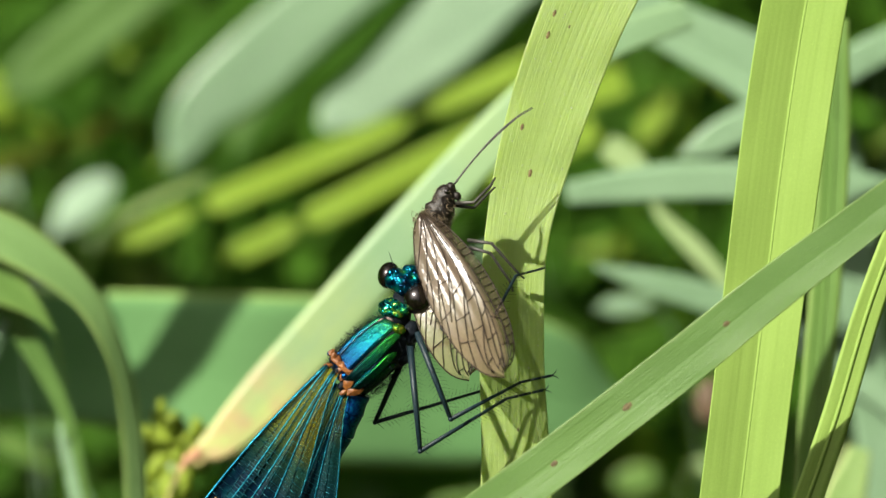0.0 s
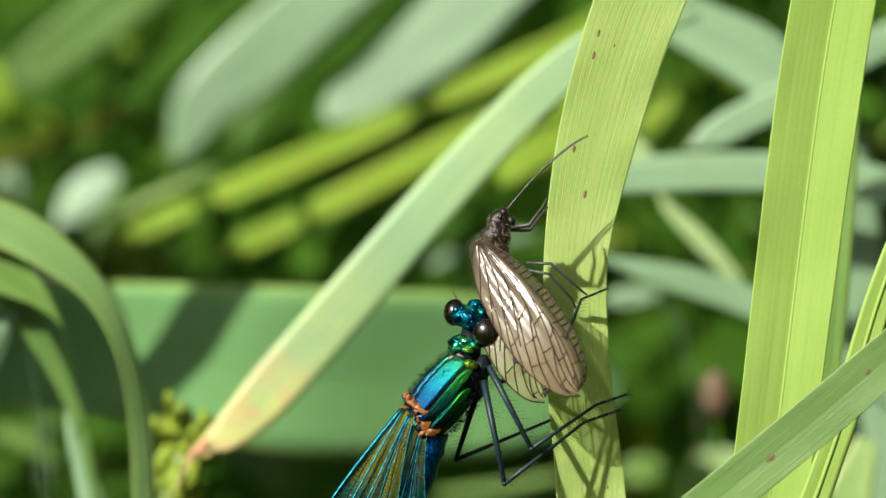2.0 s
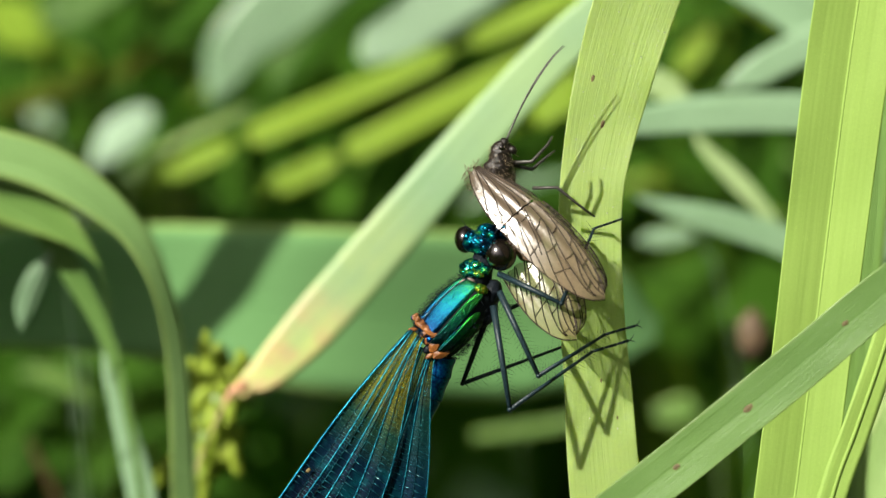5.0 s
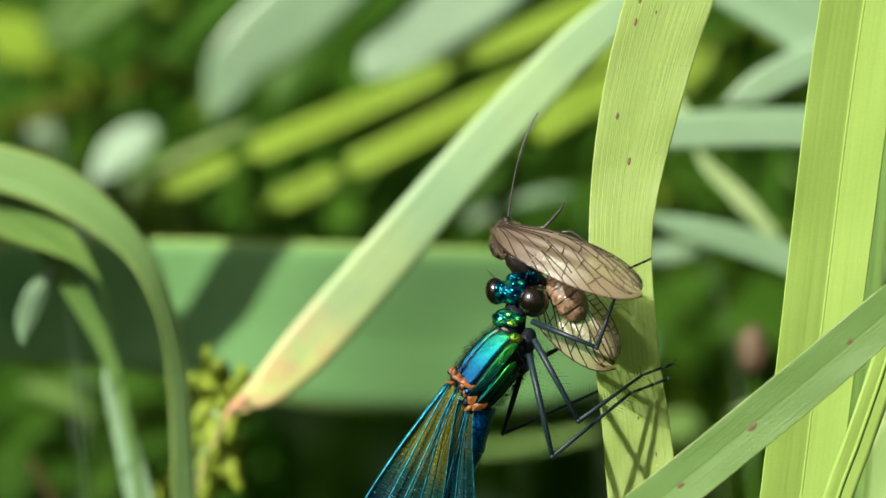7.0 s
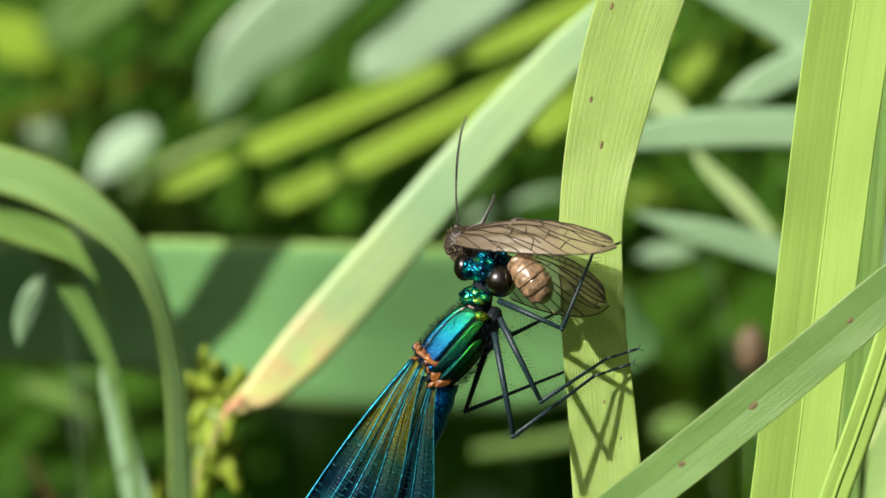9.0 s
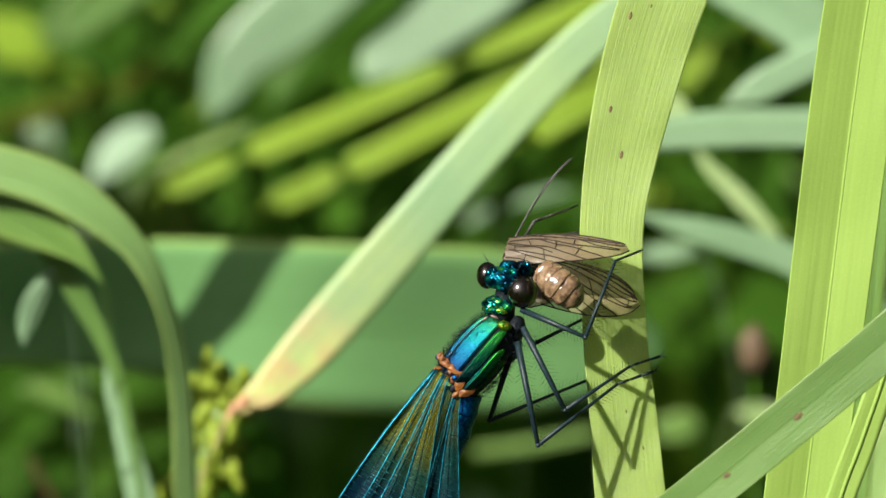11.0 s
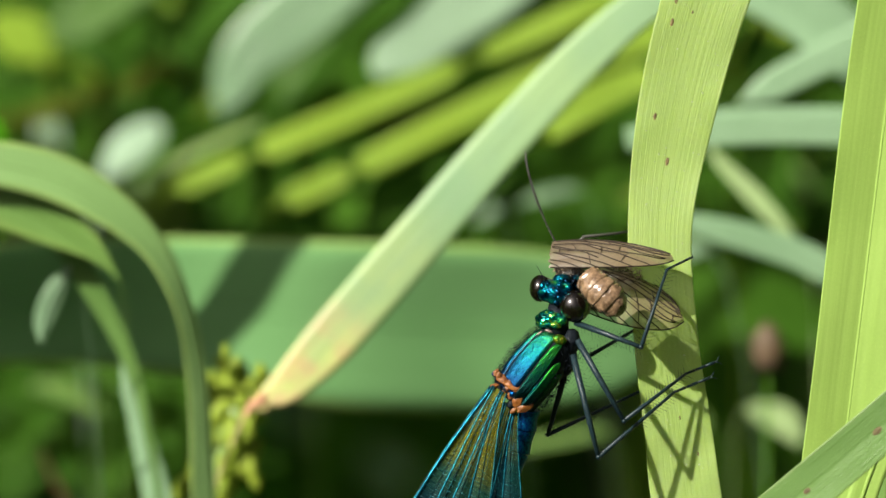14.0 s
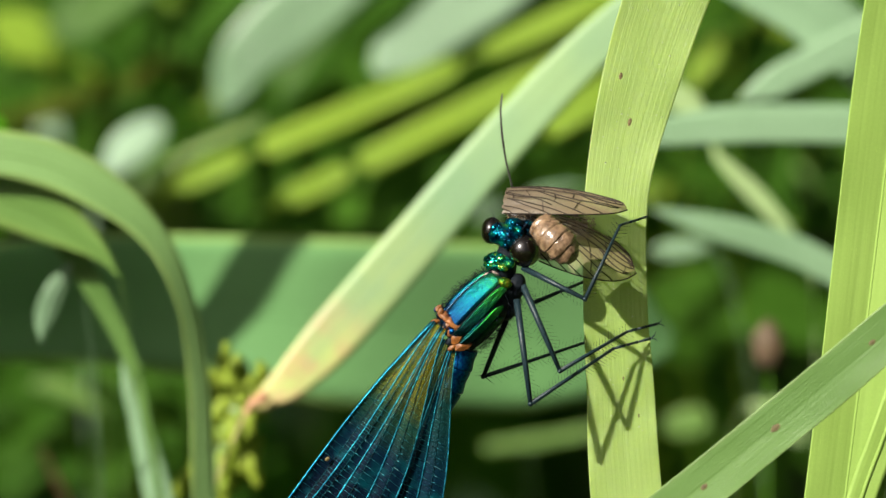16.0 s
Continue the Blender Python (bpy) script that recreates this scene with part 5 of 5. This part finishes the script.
def prey_wing(parent, mat, length, seed, label, first=0.0, last=1.0, name="forewing", origin=0.0, thick=1.0):
    """A pleated net-veined wing, or the stretch of one from first to last: skin, long veins, cross veins."""
    up = spline([(0, 8), (0.1, 24), (0.3, 40), (0.52, 45), (0.74, 40), (0.9, 24), (0.97, 7), (1, -14)], 70)
    lo = spline([(0, -18), (0.08, -36), (0.25, -58), (0.5, -70), (0.72, -68), (0.88, -54), (0.96, -37), (1, -16)], 70)

    bow = spline([(0, 0), (0.12, 14), (0.28, 25), (0.6, 22), (0.85, 13), (1, -2)], 60)

    def spot(s, c, lift=0.0):
        u, v = float(np.interp(s, up[:, 0], up[:, 1])), float(np.interp(s, lo[:, 0], lo[:, 1]))
        z = 2.6 * math.sin(c * 26 + 1.2 * math.sin(3 * s)) * min(1, 3 * s) * (1 - 0.75 * s)
        z += float(np.interp(c, bow[:, 0], bow[:, 1])) * (0.35 + 0.65 * math.sin(math.pi * min(1, s * 0.9 + 0.05))) + 8 * math.sin(s * 3.1)
        return a(length * s + 9 * (c - 0.5) * s - origin, u + (v - u) * c, z + lift)

    n, m = max(12, int(50 * (last - first))), 49
    steps = [first + (last - first) * i / n for i in range(n + 1)]
    torn = [0.02 * noise.noise(Vector((j * 0.37, 0, 0))) + 0.012 * noise.noise(Vector((j * 1.1, 3, 0))) if first > 0 else 0.0 for j in range(m)]
    verts = [spot(s + torn[j] * max(0.0, 1 - i / 5), j / (m - 1)) for i, s in enumerate(steps) for j in range(m)]
    uvs = [(s, j / (m - 1)) for s in steps for j in range(m)]
    faces = [(i * m + j + 1, i * m + j, (i + 1) * m + j, (i + 1) * m + j + 1) for i in range(n) for j in range(m - 1)]
    w = part(name, mesh_of(name, verts, faces, [mat], True, uvs), parent, label)
    rng = random.Random(seed)
    # long veins: each starts near the root, spreads, and some fork
    lines = [[(0, 0), (1, 0)], [(0, 0.30), (0.3, 0.21), (0.7, 0.15), (0.96, 0.1)], [(0, 0.36), (0.35, 0.30), (0.7, 0.28), (1.0, 0.36)],
             [(0, 0.40), (0.3, 0.38), (0.5, 0.45), (0.78, 0.68), (0.96, 0.86)], [(0, 0.44), (0.26, 0.46), (0.48, 0.62), (0.68, 0.84), (0.80, 1.0)], [(0.44, 0.295), (0.6, 0.36), (0.8, 0.50), (0.99, 0.66)],
             [(0, 0.48), (0.2, 0.56), (0.38, 0.74), (0.52, 0.90), (0.62, 1.0)], [(0, 0.54), (0.14, 0.66), (0.28, 0.82), (0.42, 1.0)], [(0, 0.6), (0.12, 0.80), (0.26, 1.0)], [(0, 1), (1, 1)]]
    forks = [[(0.62, 0.285), (0.76, 0.36), (0.99, 0.52)], [(0.50, 0.45), (0.66, 0.66), (0.84, 0.90), (0.89, 1.0)], [(0.38, 0.74), (0.56, 0.86), (0.71, 1.0)], [(0.26, 0.46), (0.42, 0.60), (0.62, 0.84)],
             [(0.78, 0.14), (0.88, 0.16), (0.985, 0.2)], [(0.74, 0.46), (0.86, 0.66), (0.965, 0.84)], [(0.28, 0.82), (0.42, 0.90), (0.52, 1.0)], [(0.8, 0.29), (0.9, 0.35), (0.995, 0.44)]]
    rows = [spline(l, 30) for l in lines]
    for k, row in enumerate(rows + [spline(l, 20) for l in forks]):
        pts = [spot(s, c, 1.2) for s, c in row if first <= s <= last]
        if len(pts) > 2:
            part("vein", mesh_of("vein", *tube_data(pts, (1.2 if k in (0, 9) else 1.05) * thick * U, 5), [VEIN]), w)
    order = [0, 1, 2, 5, 3, 4, 6, 7, 8, 9]
    cross = []
    for k in range(len(order) - 1):
        ra, rb = rows[order[k]], rows[order[k + 1]]
        s = 0.06 if k == 0 else rng.uniform(0.38, 0.52)
        while s < 0.95:
            slant = 0.012 if k == 0 else rng.uniform(-0.045, 0.05)
            if max(ra[0][0], rb[0][0]) < s < min(ra[-1][0], rb[-1][0]) and first <= min(s, s + slant) and max(s, s + slant) <= last:
                ca, cb = np.interp(s, ra[:, 0], ra[:, 1]), np.interp(s + slant, rb[:, 0], rb[:, 1])
                if abs(cb - ca) > 0.02:
                    cross.append(tube_data([spot(s, ca, 1.2), spot(s + slant * 0.5 + 0.004, (ca + cb) / 2, 1.2), spot(s + slant, cb, 1.2)], 0.85 * thick * U, 4))
            s += rng.uniform(0.035, 0.05) if k == 0 else rng.uniform(0.10, 0.18)
    tagged(part("vein_net", mesh_of("vein_net", *gather(cross), [VEIN]), w, "dark cross veins like a ladder"), kind="stuff")
    return w


def prey_leg(parent, joints, thick=3.3):
    pts = [a(*j) for j in joints]
    rad = [thick * U, thick * 0.9 * U, thick * 0.7 * U, thick * 0.5 * U][:len(pts)]
    base = pts[0].copy()
    lg = made("leg", tube_data([p - base for p in pts], rad, 7), FEELER, parent, "thin sooty leg")
    lg.location = base
    return lg


def build_alderfly():
    ob = new("alderfly")
    tagged(ob, "dark alderfly with smoky net-veined wings, held as prey", "alderfly")
    near = prey_wing(ob, SMOKE, WING, 1, "smoky brown wing with dark net veins", HINGE, 1.0)
    stub = prey_wing(ob, SMOKE, WING, 1, "smoky brown root of the wing", 0.0, HINGE, "wing_base", WING * HINGE)
    stub.location = a(WING * HINGE, 0, 0)
    rng = random.Random(77)
    ruff = []
    for k in range(420):
        x, y, z = rng.uniform(-14, 34), rng.uniform(-40, 30), rng.uniform(-26, 12)
        p = a(x - WING * HINGE, y * (0.45 + 0.012 * (x + 14)), z)
        ruff.append(tube_data([p, p + a(rng.uniform(-6, 3), rng.uniform(-5, 5), rng.uniform(0, 8))], [0.7 * U, 0.25 * U], 3))
    made("hair_fringe", gather(ruff), HAIRS, stub, "pale grey-brown hairs round the wing root")
    far = prey_wing(ob, SMOKY, 290, 2, "clear smoky wing with dark veins", 0.42, thick=1.05)
    chest = made("thorax", gather([ball_data(a(20, 8, -22), (30 * U, 30 * U, 24 * U), 0, 12, 16, 0.2, 1), ball_data(a(60, -6, -30), (44 * U, 34 * U, 26 * U), -0.2, 12, 16, 0.15, 2)]), FUZZ, ob, "sooty hairy thorax")
    v, f = loft_data([a(-38, 16, -18), a(-26, 11, -6), a(-12, 6, 1), a(2, 2, 3), a(18, -4, 3), a(33, -9, 1), a(42, -12, -2)], [24 * U, 27 * U, 29 * U, 30 * U, 28 * U, 21 * U, 9 * U], [18 * U, 21 * U, 23 * U, 24 * U, 22 * U, 17 * U, 7 * U], (0.3, 0.9, 0), 40, 70)
    shaped = []
    for i, p in enumerate(v):
        u = (i // 40) / 70
        mid = a(-38, 16, -14 * max(0.0, 1 - 2.2 * u)).lerp(a(42, -12, 0), u)
        crease = max(0.0, 1 - abs((u * 5.2) % 1 - 0.5) * 2 * 6.0)
        edge = 0.07 * ((u * 5.2 + 0.5) % 1 - 0.5)
        shaped.append(mid + (p - mid) * (1 - 0.10 * crease + edge) + a(*(noise.noise_vector(p * 1300) * 2.4)) + a(*(noise.noise_vector(p * 4200) * 1.5)))
    abdomen = made("abdomen", (shaped, f), PINK, ob, "pinkish brown ringed abdomen")
    o = a(0, 30, -14)
    head = made("head", gather([ball_data(a(-15, 50, -12) - o, (22 * U, 19 * U, 17 * U), 1.9, 12, 16, 0.2, 3), ball_data(a(4, 28, -14) - o, (27 * U, 22 * U, 19 * U), 0.9, 12, 16, 0.2, 4), ball_data(a(-6, 40, -12) - o, (24 * U, 21 * U, 17 * U), 2.0, 12, 16, 0.2, 6),
                                ball_data(a(-24, 66, -6) - o, (9 * U, 8 * U, 8 * U), 0, 8, 10), ball_data(a(-4, 68, -4) - o, (9 * U, 7 * U, 7 * U), 0, 8, 10)]), FUZZ, ob, "sooty black head and neck shield")
    head.location = o
    made("eye", ball_data(a(-20, 56, 3) - o, (6 * U, 6 * U, 4.5 * U), 0, 8, 12), EYES, head, "small black eye")
    rng = random.Random(18)
    fuzz = []
    for k in range(260):
        c, rad = rng.choice((((-14, 52, -12), 22), ((4, 30, -14), 24)))
        way = Vector((rng.gauss(0, 1), rng.gauss(0, 1), rng.gauss(0.3, 0.8))).normalized()
        p = a(*c) - o + way * rad * 0.9 * U
        fuzz.append(tube_data([p, p + (way + Vector((0.5, -0.2, 0))) * rng.uniform(5, 10) * U], [0.45 * U, 0.15 * U], 3))
    made("hair_fringe", gather(fuzz), HAIRS, head, "short pale-brown hairs")
    feelers = []
    for k in (0, 1):
        base = a(-24, 70, -6 - 5 * k)
        pts = [a(0, 0), a(60, 2 + k, 4), a(115, 0, 8 - 3 * k), a(165, -8 + k, 10 - 4 * k), a(196, -18 + k, 8 - 5 * k)]
        f = made("feeler", tube_data([Vector(p) for p in spline(pts, 24)], [1.8 * U * (1 - 0.65 * i / 24) * (1 + 0.15 * (i % 2)) for i in range(25)], 6), FEELER, head, "long thin black feeler")
        f.location = base - o
        feelers.append((f, base - o))
    fore = [prey_leg(ob, ((4, 58, -10), (20, 88, 2), (8, 128, -8), (0, 142, -20)), 3.8), prey_leg(ob, ((8, 56, -22), (28, 84, -16), (18, 118, -30), (14, 134, -44)), 3.5)]
    mids = [prey_leg(ob, ((72, 46, -14), (98, 80, 0), (160, 94, -18), (180, 100, -30))), prey_leg(ob, ((84, 42, -26), (112, 70, -22), (172, 76, -40), (190, 72, -50)))]
    hair = []
    rng = random.Random(8)
    for k in range(520):
        th, deep = rng.uniform(0, 6.28), rng.random()
        p = a(20 + 30 * (1 - deep * deep) ** 0.5 * math.cos(th), 8 + 30 * (1 - deep * deep) ** 0.5 * math.sin(th), -22 + 24 * deep)
        hair.append(tube_data([p, p + a(rng.uniform(-3, 3) + 3.5 * math.cos(th), rng.uniform(-3, 3) + 3.5 * math.sin(th), rng.uniform(0, 4))], [0.45 * U, 0.15 * U], 3))
    made("hair_fringe", gather(hair), HAIRS, chest, "short pale-brown hairs")
    return ob, near, far, abdomen, head, feelers, fore, chest, stub, mids


ALDERFLY, NEAR_WING, FAR_WING, ABDOMEN, PREY_HEAD, FEELERS, FORE_LEGS, CHEST, STUB, MID_LEGS = build_alderfly()


# ---- what moves ----
def sway(thing, pivot, rows):
    """Key a leaf that swings in the view's plane: seconds, steps right, steps down, degrees."""
    walk(thing, [(t, Matrix.Translation(pivot + TURN @ Vector((dx * U, -dy * U, 0))) @ Matrix.Rotation(radians(turn), 4, TURN @ Vector((0, 0, 1)))) for t, dx, dy, turn in rows])


def ride(thing, z, rows):
    """Key an insect: seconds, its stage place, degrees."""
    walk(thing, [(t, Matrix.Translation(place(x, y, 0) + TURN @ Vector((0, 0, z * U))) @ TURN.to_4x4() @ pose(0, 0, 0, 0, 0, turn)) for t, x, y, turn in rows])


def motions():
    host = [
        (0, -89.1, -73, -4.778), (0.5, -31.1, -16, -1.038), (1, -48.1, -25, -1.873), (1.5, -29, -36.5, -1.811),
        (2, -9.5, -20, -0.882), (2.5, -12, -23, -1.129), (3, 20, 3, 0.554), (3.5, -15, -19, -1.241),
        (4, -32, -30, -1.873), (6.5, -55, -47, -3.252), (7, 0, 0, 0), (7.5, 13, 13, 1.517),
        (8, -21.5, -17, -0.432), (8.5, -33.8, -30, -1.215), (9, -42, -29, -1.486), (11.5, -8, -7, -0.575),
        (12, -1.1, -3, -0.055), (12.5, -21.1, -20, -1.252), (13, -31.9, -27, -2.162), (13.5, 5.3, -12, -0.06),
        (14, 23.9, 3, 0.752), (14.5, 50.6, 23, 2.544), (15, 21.8, -1, 0.956), (15.5, -11.7, -30, -1.12),
        (16, -43.9, -63.5, -3.502),
    ]
    front = [
        (0, -131.1, -126, -1.308), (0.5, -20.1, -58, -0.642), (1, -43.1, -34, -0.786), (1.5, 5, -64, -0.426),
        (2, 99.5, -23, 0.186), (2.5, 47, 3, -0.096), (3, 123, 7, 0.492), (3.5, 70, -43, 0.156),
        (4, 62, -12, 0.318), (6.5, -112, -2, -0.672), (7, 0, 0, 0), (7.5, 87, -3, 0.522),
        (8, 24.5, -37, 0.138), (8.5, 23.2, -38, 0.114), (9, 9, -37, 0.012), (11.5, 106, -17, 0.696),
        (12, 128.9, -16, 0.864), (12.5, 114.9, -8, 0.81), (13, 11.1, -6, 0.234), (13.5, 99.3, -58, 0.834),
        (14, 170.9, 10, 1.296), (14.5, 96.6, -19, 0.864), (15, 118.8, -25, 0.99), (15.5, 69.3, -29, 0.672),
        (16, -6.9, 9, 0.234),
    ]
    tall = [
        (0, -32.1, 0, 0), (0.5, -25.1, 0, 0), (1, -7.1, 0, 0), (1.5, -1, 0, 0),
        (2, 3.5, 0, 0), (2.5, 15, 0, 0), (3, 21, 0, 0), (3.5, 14, 0, 0),
        (4, -5, 0, 0), (6.5, -5, 0, 0), (7, 0, 0, 0), (7.5, -8, 0, 0),
        (8, -13.5, 0, 0), (8.5, -17.8, 0, 0), (9, -10, 0, 0), (11.5, 4, 0, 0),
        (12, 8.9, 0, 0), (12.5, 15.9, 0, 0), (13, 12.1, 0, 0), (13.5, 9.3, 0, 0),
        (14, 22.9, 0, 0), (14.5, 24.6, 0, 0), (15, 24.8, 0, 0), (15.5, 35.3, 0, 0),
        (16, 35.1, 0, 0),
    ]
    damsel = [
        (0, 673.4, 533, -1.962), (0.5, 764.9, 624, 3.789), (1, 738.9, 609, 2.505), (1.5, 759, 597.6, 2.6),
        (2, 786.5, 623, 4.029), (2.5, 781, 618.6, 3.649), (3, 830, 658, 6.238), (3.5, 777.5, 621, 3.477),
        (4, 755, 604, 2.505), (6.5, 717, 577, 0.384), (7, 799, 657, 5.386), (7.5, 827, 683, 7.719),
        (8, 773.5, 636, 4.722), (8.5, 753.2, 616.6, 3.517), (9, 743.5, 614, 3.1), (11.5, 788, 642, 4.501),
        (12, 799.5, 651, 5.301), (12.5, 768.5, 623, 3.46), (13, 748.1, 609, 2.06), (13.5, 805.3, 642.6, 5.293),
        (14, 831.9, 664.5, 6.542), (14.5, 877.6, 698, 9.299), (15, 832.8, 661, 6.856), (15.5, 779.3, 614, 3.663),
        (16, 729.1, 555, 0),
    ]
    prey = [
        (0, 838.9, 292, -60.783), (0.5, 895.9, 368, -50.952), (1, 875.9, 355, -52.374), (1.5, 891, 342, -54.567),
        (2, 920.5, 356, -54.399), (2.5, 912, 343, -55.981), (3, 950, 382, -52.032), (3.5, 899, 352, -52.217),
        (4, 884, 334, -51.311), (6.5, 843, 330, -36.591), (7, 893, 392, -31.297), (7.5, 883, 411, -26.121),
        (8, 853.5, 395, -15.945), (8.5, 833.2, 388, -12.738), (9, 812, 395, -9.293), (11.5, 891, 433, 0),
        (12, 898.9, 434, -5.56), (12.5, 872.9, 410, -8.455), (13, 862.1, 405, -5.339), (13.5, 899.3, 429, -1.555),
        (14, 925.9, 442, -4.585), (14.5, 955.6, 465, -6.824), (15, 919.8, 446, -3.207), (15.5, 883.3, 410, -5.027),
        (16, 844.1, 352, -6.25),
    ]
    feel = [
        (0, 110.78), (0.5, 107.95), (1, 116.37), (1.5, 108.57),
        (2, 102.4), (2.5, 115.98), (3, 115.03), (3.5, 109.22),
        (4, 111.31), (6.5, 104.59), (7, 111.3), (7.5, 116.12),
        (8, 120.95), (8.5, 100.74), (9, 100.29), (11.5, 57),
        (12, 78.56), (12.5, 125.46), (13, 98.339), (13.5, 152.56),
        (14, 119.58), (14.5, 102.82), (15, 93.207), (15.5, 92.027),
        (16, 109.25),
    ]
    sway(HOST_LEAF, HOST_PIVOT, host)
    sway(FRONT_LEAF, FRONT_PIVOT, front)
    sway(TALL_LEAF, TALL_PIVOT, tall)
    leaf_ob, _, foot = SWAYING["light green leaf arching over and hanging down"]
    sway(leaf_ob, foot, [(0, 0, 0, 0), (14.5, 0, 0, 0), (15, 0, -2, 0), (15.5, 0, -8, 0), (16, 0, -17, 0)])
    ride(DAMSELFLY, 0, damsel)
    ride(ALDERFLY, 46, prey)
    # parts of the prey: wings open, the body is turned over and eaten
    wing = [(0, 0, 0, 0, -7, -22, 0, 0), (3.5, 0, 0, 0, -7, -22, 0, 0), (4, -22, -16, -6, -18, -12, 2, 0), (6.5, 2, -14, -56, -44, -36, 8, 0), (7, 2, -16, -62, -46, -35, 8, 0), (7.5, -2, -20, -70, -52, -30, 8, 0), (8, -8, -24, -96, -62, -33, 7, 0), (9, 4, -26, -112, -65, -31, 7, 0),
            (9.8, -24, -34, -122, -68, -25, 6, 60), (10.6, -68, -37, -124, -71, -18, 5, 125), (11.5, -108, -36, -126, -74, -9, 5, 176), (14, -108, -36, -126, -74, -9, 6, 176), (16, -108, -34, -126, -74, -10, 6, 176)]
    walk(NEAR_WING, [(t, pose(x * U, y * U, z * U, roll, yaw, rise)) for t, x, y, z, roll, yaw, rise, _ in wing])
    walk(STUB, [(t, pose((x + bend * 0.15) * U, (y - bend * 0.16) * U, (z - bend * 0.12) * U, roll * (1 - bend / 176), yaw, rise) @ Matrix.Translation(a(WING * HINGE, 0, 0)) @ pose(0, 0, 0, 0, -bend, 0)) for t, x, y, z, roll, yaw, rise, bend in wing])
    walk(FAR_WING, [(t, Matrix.Translation(a(x, y, z)) @ pose(0, 0, 0, roll, yaw, turn)) for t, x, y, z, roll, yaw, turn in ((0, 14, -14, -80, -16, -16, -9), (3.5, 20, -14, -82, -16, -18, -8), (4, 68, -26, -92, -14, -22, -5), (6.5, 55, -30, -136, -12, -26, -17), (7, 55, -30, -138, -12, -26, -17), (7.5, 46, -31, -138, -14, -25, -17), (8, 22, -42, -148, -20, -18, -9), (9, 14, -42, -156, -26, -12, -9), (11.5, -26, -34, -158, -38, -10, -13), (16, -26, -36, -158, -38, -10, -13))])
    walk(CHEST, [(t, pose(x * U, y * U, z * U)) for t, x, y, z in ((0, 0, 0, 0), (4, 0, 0, 0), (6.5, 6, -26, -58), (7.5, 2, -32, -60), (8, -4, -34, -62), (9, -2, -42, -80), (11.5, 30, -66, -110), (16, 30, -66, -110))])
    walk(ABDOMEN, [(t, Matrix.Translation(a(x, y, z)) @ pose(0, 0, 0, 0, 0, turn)) for t, x, y, z, turn in ((0, 110, -14, -44, 10), (4, 112, -20, -44, 10), (6.5, 162, -60, -26, -6), (7, 166, -60, -28, -6), (7.5, 176, -62, -30, -10), (8, 154, -76, -6, -24), (9, 150, -79, 14, -26), (11.5, 107, -78, 26, -20), (16, 101, -74, 28, -20))])
    walk(PREY_HEAD, [(t, pose(x * U, y * U, z * U, 0, 0, turn)) for t, x, y, z, turn in ((0, 0, 30, -14, 0), (4, 0, 28, -16, 0), (6.5, 18, -22, -80, 0), (7, 22, -36, -96, -8), (9, 24, -46, -160, -8), (11.5, 46, -52, -190, -8), (16, 46, -52, -190, -8))])
    for (f, spot), extra in zip(FEELERS, (0, -1)):
        walk(f, [(t, Matrix.Translation(spot) @ pose(0, 0, 0, 0, 0, turn + extra + (0 if t < 5 else 8))) for t, turn in feel])
    for lg, back in zip(FORE_LEGS, (0, 1)):
        spot = lg.location.copy()
        walk(lg, [(t, Matrix.Translation(spot + a(x, y, z)) @ pose(0, 0, 0, 0, 0, turn)) for t, x, y, z, turn in ((0, 0, 0, 0, 0), (4, 0, 0, 0, 0), (6.5, 34, -50, -70, -34 - 20 * back), (7.5, 34, -50, -84, -22 - 30 * back), (9, 14, -66 - 24 * back, -150, -34 - 14 * back), (11.5, 0, -112, -180, -80), (16, 0, -114, -180, -80))])
    for lg, back in zip(MID_LEGS, (0, 1)):
        spot = lg.location.copy()
        walk(lg, [(t, Matrix.Translation(spot + a(x, y - 24 * back * min(1, t / 6), z)) @ pose(0, 0, 0, 0, 0, turn)) for t, x, y, z, turn in ((0, 0, 0, 0, 0), (4, 0, 0, 0, 0), (6.5, 4, -26, -90, -14), (7.5, 4, -24, -100, -18), (9, 2, -42, -170, -20), (11.5, -30, -44, -200, 10), (13, -34, -50, -200, 2), (14, -34, -54, -200, -2), (16, -30, -48, -200, -18))])
    spot = HEAD.location.copy()
    walk(HEAD, [(t, Matrix.Translation(spot) @ pose(0, 0, 0, 0, 0, turn)) for t, turn in ((0, -4, ), (4, 2), (6.5, 12), (7, 12), (9, 8), (11.5, 2), (14.5, -2), (16, 0))])


motions()
